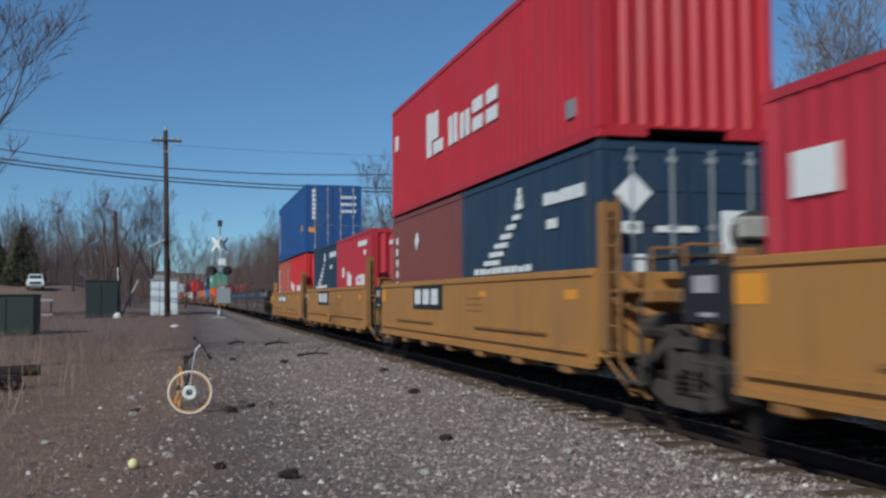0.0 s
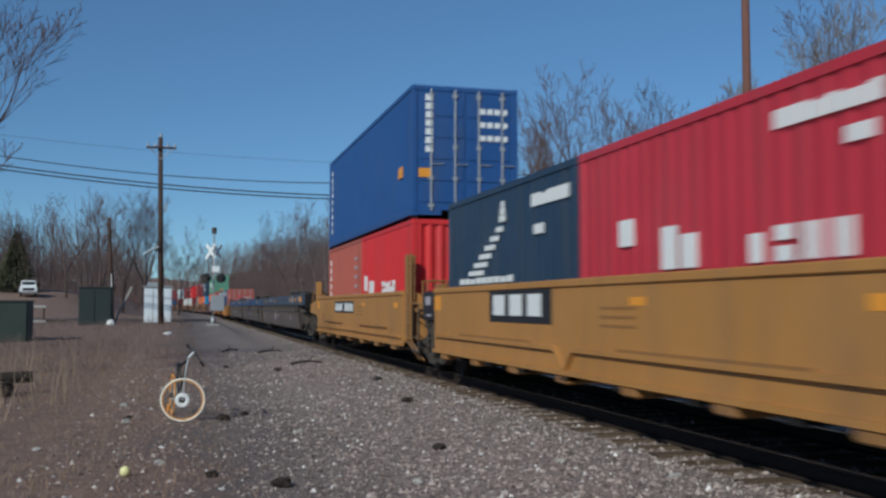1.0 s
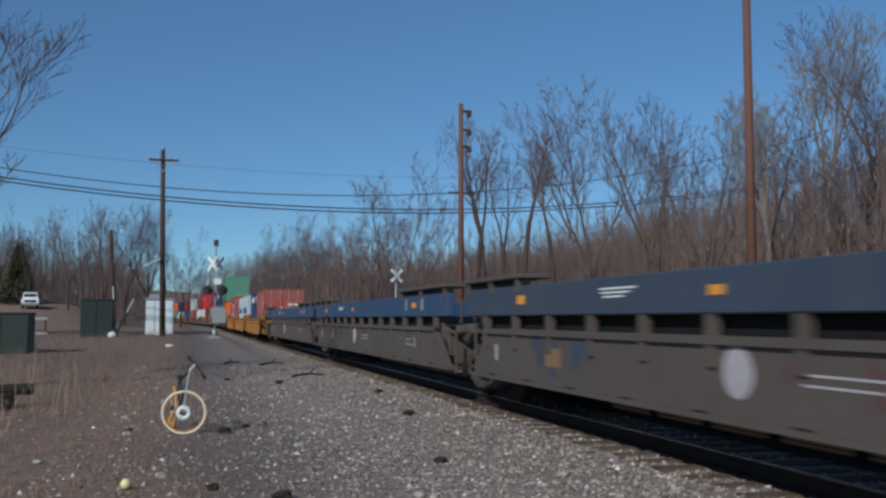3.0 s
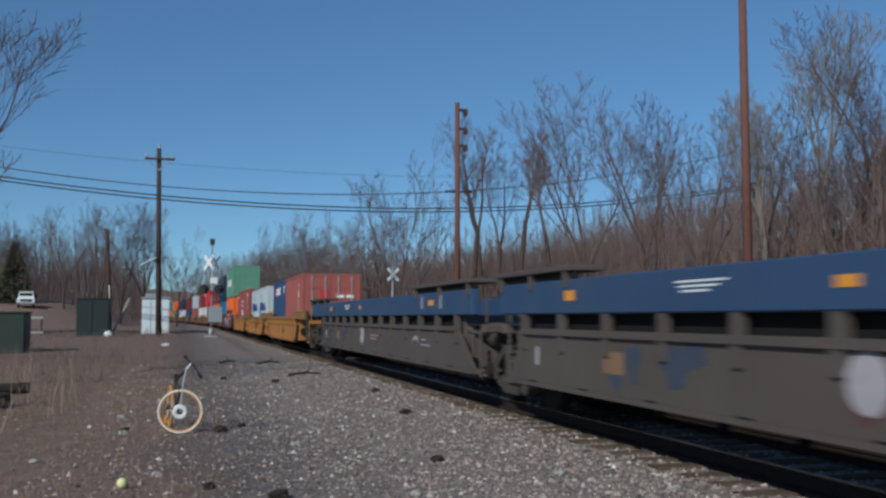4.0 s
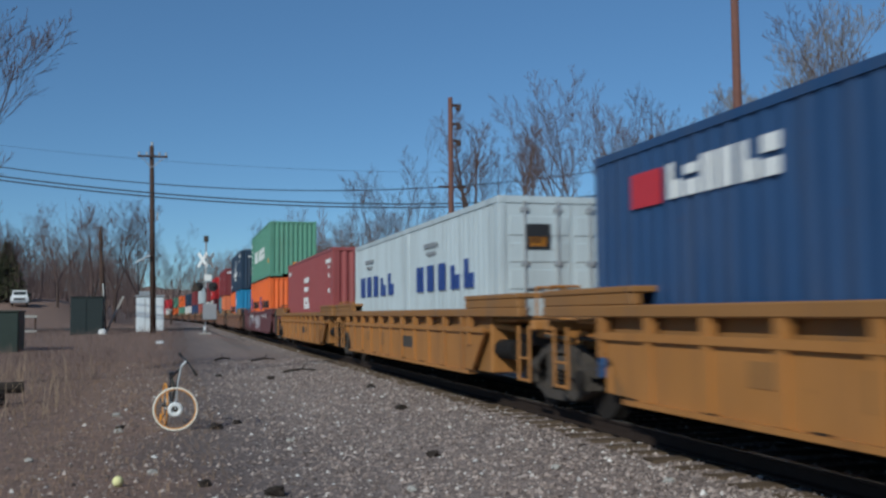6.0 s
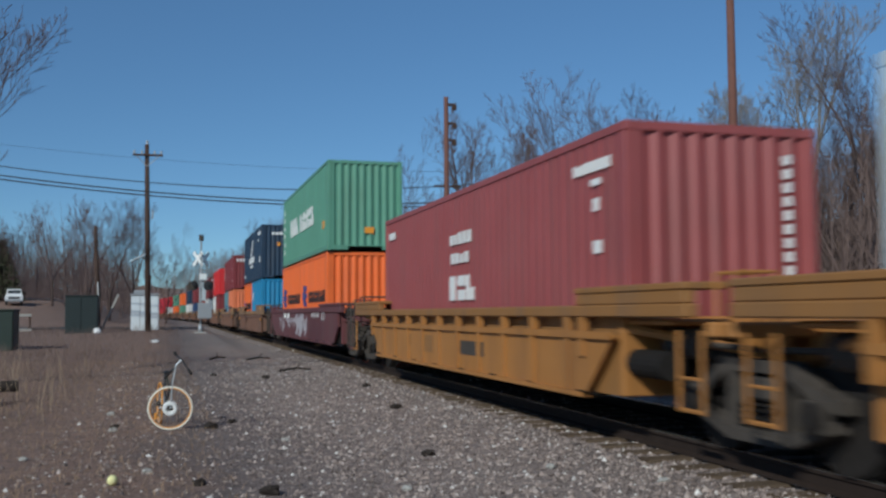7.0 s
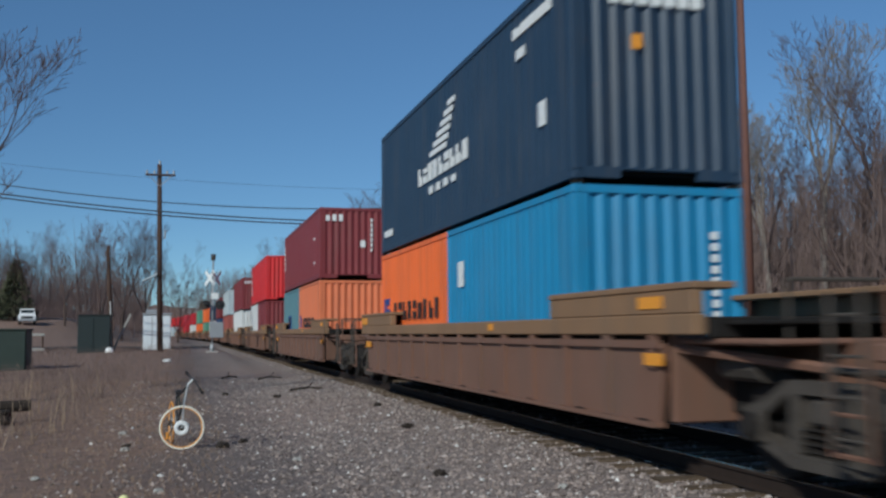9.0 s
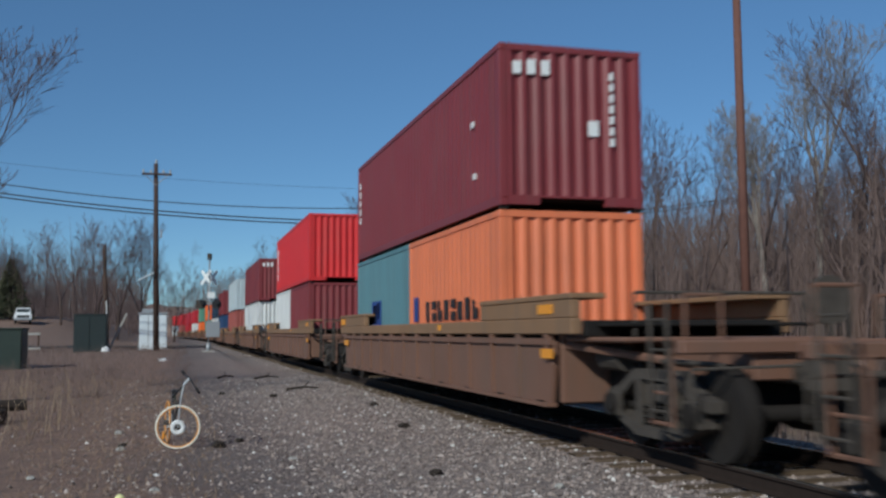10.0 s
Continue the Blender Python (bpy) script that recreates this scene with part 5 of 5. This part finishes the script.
scrap = lump("paper_scrap", -0.6, 46.5, 0.22, WHITE, "crumpled white scrap on the dark ground", "litter", 0.35, 3)
for i, (x, y, turn) in enumerate(((2.9, 33.0, 30), (1.6, 33.5, 55), (3.3, 26.5, 20))):
    stick = part("dead_branch", rods(((-0.45, 0, 0.05), (0.1, 0.06, 0.1), 0.035), ((0.1, 0.06, 0.1), (0.5, 0.0, 0.06), 0.025), ((0.1, 0.06, 0.1), (0.35, 0.25, 0.22), 0.015), n=6), CLOD)
    stick.matrix_basis = pose(x, y, ground_z(x, y), 0, 0, turn)
    tagged(stick, "dark broken branch lying on the cinders", "branch")
log = part("rotten_log", rods(((-1.1, 0, 0), (1.0, 0.3, 0.05), 0.11), n=10), CLOD)
log.matrix_basis = pose(-3.8, 20.2, ground_z(-3.8, 20.2) + 0.25)
tagged(log, "dark rotten log lying on the dirt", "log")


def dry_grass(name, count, x0, x1, y0, y1, h0, h1, m, label, seed, spread=0.25):
    rg = np.random.default_rng(seed)
    verts, faces = [], []
    for _ in range(count):
        x, y, h = rg.uniform(x0, x1), rg.uniform(y0, y1), rg.uniform(h0, h1)
        z, w = ground_z(x, y), 0.004 + 0.004 * h
        dx, dy, a = rg.normal(0, spread) * h, rg.normal(0, spread) * h, rg.uniform(0, 3.14)
        ca, sa = math.cos(a) * w, math.sin(a) * w
        k = len(verts)
        verts += [(x - ca, y - sa, z - 0.02), (x + ca, y + sa, z - 0.02), (x + sa, y - ca * 0.9, z - 0.02),
                  (x + dx * 0.4 - ca * 0.7, y + dy * 0.4, z + h * 0.6), (x + dx * 0.4 + ca * 0.7, y + dy * 0.4, z + h * 0.6), (x + dx * 0.4, y + dy * 0.4 + w * 0.8, z + h * 0.6), (x + dx, y + dy, z + h)]
        faces += [(k, k + 1, k + 4, k + 3), (k + 1, k + 2, k + 5, k + 4), (k + 2, k, k + 3, k + 5), (k + 3, k + 4, k + 6), (k + 4, k + 5, k + 6), (k + 5, k + 3, k + 6)]
    return tagged(raw(name, verts, faces, m), label, "grass", kind="stuff")


for k, (wx, wy, wn) in enumerate(((-3.1, 15.5, 26), (-2.6, 17.5, 22), (-4.2, 20.0, 30), (-3.4, 23.0, 24), (-5.2, 25.0, 40), (-2.3, 21.0, 12), (-4.6, 29.0, 40), (-2.2, 27.0, 14))):
    dry_grass("dry_weeds", wn, wx - 0.9, wx + 0.7, wy - 1.6, wy + 1.6, 0.2, 1.05, STRAW, "clump of tall dry straw-coloured weeds", k, 0.24)
dry_grass("short_dry_grass", 12000, -7.5, 0.7, 7, 34, 0.03, 0.11, STRAW_DULL, "flattened dry grass on brown dirt", 2, 0.9)
dry_grass("brown_weeds", 11000, -30, 0.6, 30, 74, 0.1, 0.6, BRUSH, "brown dead weeds on the rough ground", 3, 0.4)
dry_grass("dry_brambles", 2200, -8, -1.8, 16, 40, 0.1, 0.5, BRUSH, "reddish brown tangle of dead brambles on the dirt", 6, 0.7)
dry_grass("trackside_weeds", 6000, 9, 16, 12, 110, 0.3, 1.6, BRUSH, "brown dead weeds behind the track", 4, 0.2)


# ---- bare winter trees ----
def tree_meshes(height, seed, fork_at, stems, splay, lean, counts):
    """Trunk as a bmesh and the crown's vertices and faces: stems that splay and bend upright, limbs, branches and fine twigs."""
    rg = random.Random(seed)
    trunk = bmesh.new()
    verts, faces = [], []

    def spike(p, d, length, r):
        k = len(verts)
        s = d.orthogonal().normalized() * r
        w = d.cross(s)
        verts.extend((p + s, p - s * 0.5 + w * 0.87, p - s * 0.5 - w * 0.87, p + d * length))
        faces.extend(((k, k + 1, k + 3), (k + 1, k + 2, k + 3), (k + 2, k, k + 3)))

    def limb(p, d, length, r, level):
        if level == len(counts):
            spike(p, d, length, r)
            return
        n = (5, 4, 3, 2, 1)[level]
        joints, ring = [(p, d, r)], None
        for i in range(n):
            d = (d + Vector((rg.gauss(0, 0.11), rg.gauss(0, 0.11), rg.gauss(0.10, 0.05)))).normalized()
            p = p + d * (length / n)
            joints.append((p, d, r * (1 - 0.86 * (i + 1) / n)))
        sides = 5 if level == 0 else 3
        for q, e, rr in joints:
            s = e.orthogonal().normalized()
            w = e.cross(s)
            k = len(verts)
            verts.extend(q + (s * math.cos(6.283 * j / sides) + w * math.sin(6.283 * j / sides)) * max(0.0075, rr) for j in range(sides))
            if ring is not None:
                faces.extend((ring + j, ring + (j + 1) % sides, k + (j + 1) % sides, k + j) for j in range(sides))
            ring = k
        turn = rg.uniform(0, 6.283)
        for c in range(counts[level]):
            f = 0.28 + 0.72 * (c + rg.random()) / counts[level]
            i = min(n - 1, int(f * n))
            (q0, e0, r0), (q1, e1, r1) = joints[i], joints[i + 1]
            g = f * n - i
            q, e = q0.lerp(q1, g), e0.lerp(e1, g)
            turn += 2.4 + rg.uniform(-0.4, 0.4)
            s = e.orthogonal().normalized()
            w = e.cross(s)
            out = s * math.cos(turn) + w * math.sin(turn)
            nd = (e * 0.8 + out * rg.uniform(0.42, 0.72) + Vector((0, 0, 0.16))).normalized()
            rr = max(0.0065, (r0 + (r1 - r0) * g) * rg.uniform(0.45, 0.65))
            limb(q, nd, length * rg.uniform(0.32, 0.5) * (1.25 - 0.55 * f), rr, level + 1)

    top = height * fork_at
    d = Vector((lean, rg.gauss(0, 0.03), 1)).normalized()
    p, r, n = Vector((0, 0, -0.3)), height * 0.0155, 6
    for i in range(n):
        d = (d + Vector((rg.gauss(0, 0.035), rg.gauss(0, 0.035), 0.02))).normalized()
        b = p + d * (top / n)
        rod(trunk, p, b, r * (1.25 if i == 0 else 1.0), r * 0.95, 8, False)
        p, r = b, r * 0.95
    for k in range(stems):
        a = 6.283 * k / stems + rg.uniform(-0.5, 0.5)
        out = Vector((math.cos(a), math.sin(a), 0)) * splay * rg.uniform(0.6, 1.2)
        limb(p - d * 0.15, (d + out).normalized(), (height - top) * rg.uniform(0.86, 1.12), r * (0.98 / stems ** 0.33), 0)
    k = height / max(v.z for v in verts)
    for v in verts:
        v *= k
    for v in trunk.verts:
        v.co *= k
    return trunk, verts, faces


TREES = []
# where it forks, stems, splay, lean, limbs, branches and twigs at each level; pale bark
KINDS = [(0.16, 6, 0.55, 0.0, (8, 6, 6, 5), False), (0.52, 2, 0.40, 0.0, (10, 6, 5, 5), False), (0.60, 1, 0.05, 0.02, (17, 6, 5, 5), False), (0.30, 4, 0.38, 0.0, (10, 7, 5, 4), False),
         (0.40, 3, 0.36, -0.22, (10, 7, 5, 4), False), (0.26, 3, 0.50, 0.05, (10, 7, 5, 4), False), (0.56, 4, 0.26, 0.0, (10, 7, 6, 4), True), (0.3, 4, 0.75, 0.3, (9, 6, 5, 4), False)]
FAR_KINDS = [(0.34, 3, 0.40, 0.0, (8, 5, 4), False), (0.5, 2, 0.35, 0.05, (9, 5, 4), False), (0.3, 4, 0.5, 0.0, (7, 5, 4), False), (0.55, 1, 0.1, -0.05, (14, 5, 4), False), (0.5, 2, 0.3, 0.0, (8, 5, 4), True)]


def bare_tree(i, fork_at, stems, splay, lean, counts, pale):
    root = tagged(empty("bare_tree"), "leafless pale-barked tree with fine twigs" if pale else "leafless grey-brown tree with fine twigs", "tree", "bare trees of the wood")
    trunk, verts, faces = tree_meshes(13.0, 60 + i, fork_at, stems, splay, lean, counts)
    part("trunk", trunk, BARK_PALE if pale else BARK, root, smooth=True)
    raw("crown", verts, faces, BARK_PALE if pale else TWIG, root)
    TREES.append(root)


for i, kind in enumerate(KINDS + FAR_KINDS):
    bare_tree(i, *kind)


def thicket(name, spots, label, seed, m, r0=0.012, boughs=9):
    """Many thin upright stems with boughs and twigs, joined."""
    rg = np.random.default_rng(seed)
    verts, faces = [], []

    def spike(a, b, r):
        k = len(verts)
        for i in range(3):
            q = 2.094 * i + 0.5
            verts.append((a[0] + r * math.cos(q), a[1] + r * math.sin(q), a[2]))
        verts.append(tuple(b))
        faces.extend([(k, k + 1, k + 3), (k + 1, k + 2, k + 3), (k + 2, k, k + 3)])

    for x, y, h in spots:
        z = ground_z(x, y) - 0.2
        lean = rg.normal(0, 0.07, 2) * h
        foot, top = np.array((x, y, z)), np.array((x + lean[0], y + lean[1], z + h))
        spike(foot, top, r0 * h)
        for _ in range(boughs):
            q = rg.uniform(0.15, 0.92)
            a = foot + (top - foot) * q
            an, ln = rg.uniform(0, 6.283), h * (1.05 - q) * rg.uniform(0.25, 0.6)
            b = a + np.array((math.cos(an) * ln * 0.55, math.sin(an) * ln * 0.55, ln * 0.85))
            spike(a, b, r0 * h * 0.42)
            for _ in range(3):
                c = a + (b - a) * rg.uniform(0.3, 0.9)
                an, ll = rg.uniform(0, 6.283), ln * rg.uniform(0.3, 0.6)
                spike(c, c + np.array((math.cos(an) * ll * 0.6, math.sin(an) * ll * 0.6, ll * 0.7)), r0 * h * 0.22)
    return tagged(raw(name, verts, faces, m), label, "woods", kind="stuff")


def evergreen(x, y, h):
    root = tagged(empty("evergreen_tree", pose(x, y, ground_z(x, y))), "dark green evergreen tree at the edge of the woods", "tree")
    part("trunk", rods(((0, 0, -0.3), (0, 0, h * 0.95), 0.14), n=8), BARK, root)
    rg = random.Random(3)
    verts, faces = [], []
    for k in range(1500):
        q = rg.random() ** 0.7
        z, rad = h * (0.08 + 0.92 * (1 - q)), h * 0.36 * q * rg.uniform(0.4, 1.0)
        a = rg.uniform(0, 6.283)
        c = Vector((math.cos(a) * rad, math.sin(a) * rad, z - 0.2 * rad))
        for t in range(2):
            d = Vector((math.cos(a) + rg.gauss(0, 0.5), math.sin(a) + rg.gauss(0, 0.5), rg.uniform(-0.4, 0.3))).normalized() * rg.uniform(0.3, 0.6)
            s = d.cross(Vector((0, 0, 1))).normalized() * 0.09
            n = len(verts)
            verts += [c - s, c + s, c + d, c + d * 0.4 + Vector((0, 0, 0.1))]
            faces += [(n, n + 1, n + 2), (n, n + 3, n + 2), (n + 1, n + 3, n + 2)]
    raw("crown", verts, faces, NEEDLE, root)


evergreen(-17.4, 113, 6.6)
evergreen(-20.4, 114, 5.6)
# x, y, height of the top above the rails, kind, turn
SPOTS = [(16.0, 72, 15.8, 0, 40), (19.6, 64, 15.9, 1, 10), (23.8, 66, 15.6, 2, 0), (24.9, 75, 15.2, 1, 80), (24.6, 62, 13.3, 2, 120), (21.6, 68, 14.2, 2, 200), (23.1, 52, 16.0, 3, 20), (26.6, 50, 15.5, 4, 0),
         (25.7, 44, 13.2, 5, 60), (28.4, 38, 16.1, 6, 30), (27.2, 40, 13.0, 6, 150), (27.3, 34, 11.2, 3, 90), (26.4, 30, 13.8, 5, 170), (29.5, 36, 11.5, 3, 210), (31.0, 46, 12.5, 1, 300), (29.0, 55, 13.6, 2, 45),
         (14.4, 105, 13.5, 3, 15), (12.9, 120, 13.3, 5, 70), (18.3, 110, 12.6, 3, 130), (12.7, 150, 14.5, 3, 250), (18.1, 95, 11.8, 5, 10), (13.6, 135, 13.6, 0, 0),
         (-11.7, 108, 13.5, 3, 30), (-8.2, 106, 13.7, 5, 140), (-6.2, 110, 14.7, 3, 220), (-3.7, 112, 14.0, 5, 300), (-0.3, 118, 12.2, 0, 50), (-15.9, 112, 11.6, 3, 75), (-17.8, 116, 11.2, 5, 190),
         (-6.55, 23.8, 10.3, 7, 0)]
rng = random.Random(31)
for _ in range(42):
    y = rng.uniform(22, 150)
    SPOTS.append((rng.uniform(24, 34) + rng.random() ** 2 * 24 - max(0, y - 60) * 0.08, y, rng.uniform(8.5, 11.5), 8 + rng.randrange(5), rng.uniform(0, 360)))
for _ in range(30):
    SPOTS.append((rng.uniform(-50, -1), rng.uniform(114, 165), rng.uniform(9, 11.5), 8 + rng.randrange(5), rng.uniform(0, 360)))
used = set()
for x, y, top, i, turn in SPOTS:
    m = pose(x, y, ground_z(x, y), 0, 0, turn) @ Matrix.Scale(max(6.0, top - ground_z(x, y)) / 13.0, 4)
    if i not in used:
        used.add(i)
        TREES[i].matrix_basis = m
    else:
        ob = copy_thing(TREES[i], pose(0, 0, 0))
        ob.matrix_basis = m
spots = []
for _ in range(3000):
    y = rng.uniform(12, 150)
    spots.append((rng.uniform(17, 30) + rng.random() ** 1.5 * 45 - max(0, y - 60) * 0.05, y, 2.5 + 7.5 * rng.random() ** 1.2))
for _ in range(1500):
    y = rng.uniform(20, 120)
    spots.append((rng.uniform(28, 58), y, rng.uniform(6.5, 10.0)))
thicket("wood_thicket", spots, "thin bare saplings and brush that fill the wood", 4, BRUSH, 0.0062, 9)
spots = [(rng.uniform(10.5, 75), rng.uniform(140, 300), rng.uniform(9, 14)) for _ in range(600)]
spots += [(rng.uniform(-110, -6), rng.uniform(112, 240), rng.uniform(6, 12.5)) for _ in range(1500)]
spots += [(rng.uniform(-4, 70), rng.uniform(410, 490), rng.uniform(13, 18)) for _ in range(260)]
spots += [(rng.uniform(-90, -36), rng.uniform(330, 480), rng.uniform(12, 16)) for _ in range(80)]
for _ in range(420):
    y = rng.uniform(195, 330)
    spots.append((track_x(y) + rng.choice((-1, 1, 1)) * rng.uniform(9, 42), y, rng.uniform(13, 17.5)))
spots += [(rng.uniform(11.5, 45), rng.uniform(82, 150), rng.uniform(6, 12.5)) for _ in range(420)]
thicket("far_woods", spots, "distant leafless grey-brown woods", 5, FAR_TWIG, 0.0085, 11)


def motions():
    """Everything on the train rolls towards the viewer at one speed; the wheels turn with it."""
    for ob, x, u, z in MOVING:
        walk(ob, [(t, pose(x - TRACK_X + track_x(u - gone(t)), u - gone(t), z, 0, 0, track_turn(u - gone(t)))) for t in [0.5 * i for i in range(21)]])
    turn = math.degrees(1 / 0.48)
    spins = [i / FPS for i in range(301)]
    for w, e in WHEELS:
        walk(w, [(t, pose(0, e, 0.48, turn * gone(t))) for t in spins])


motions()
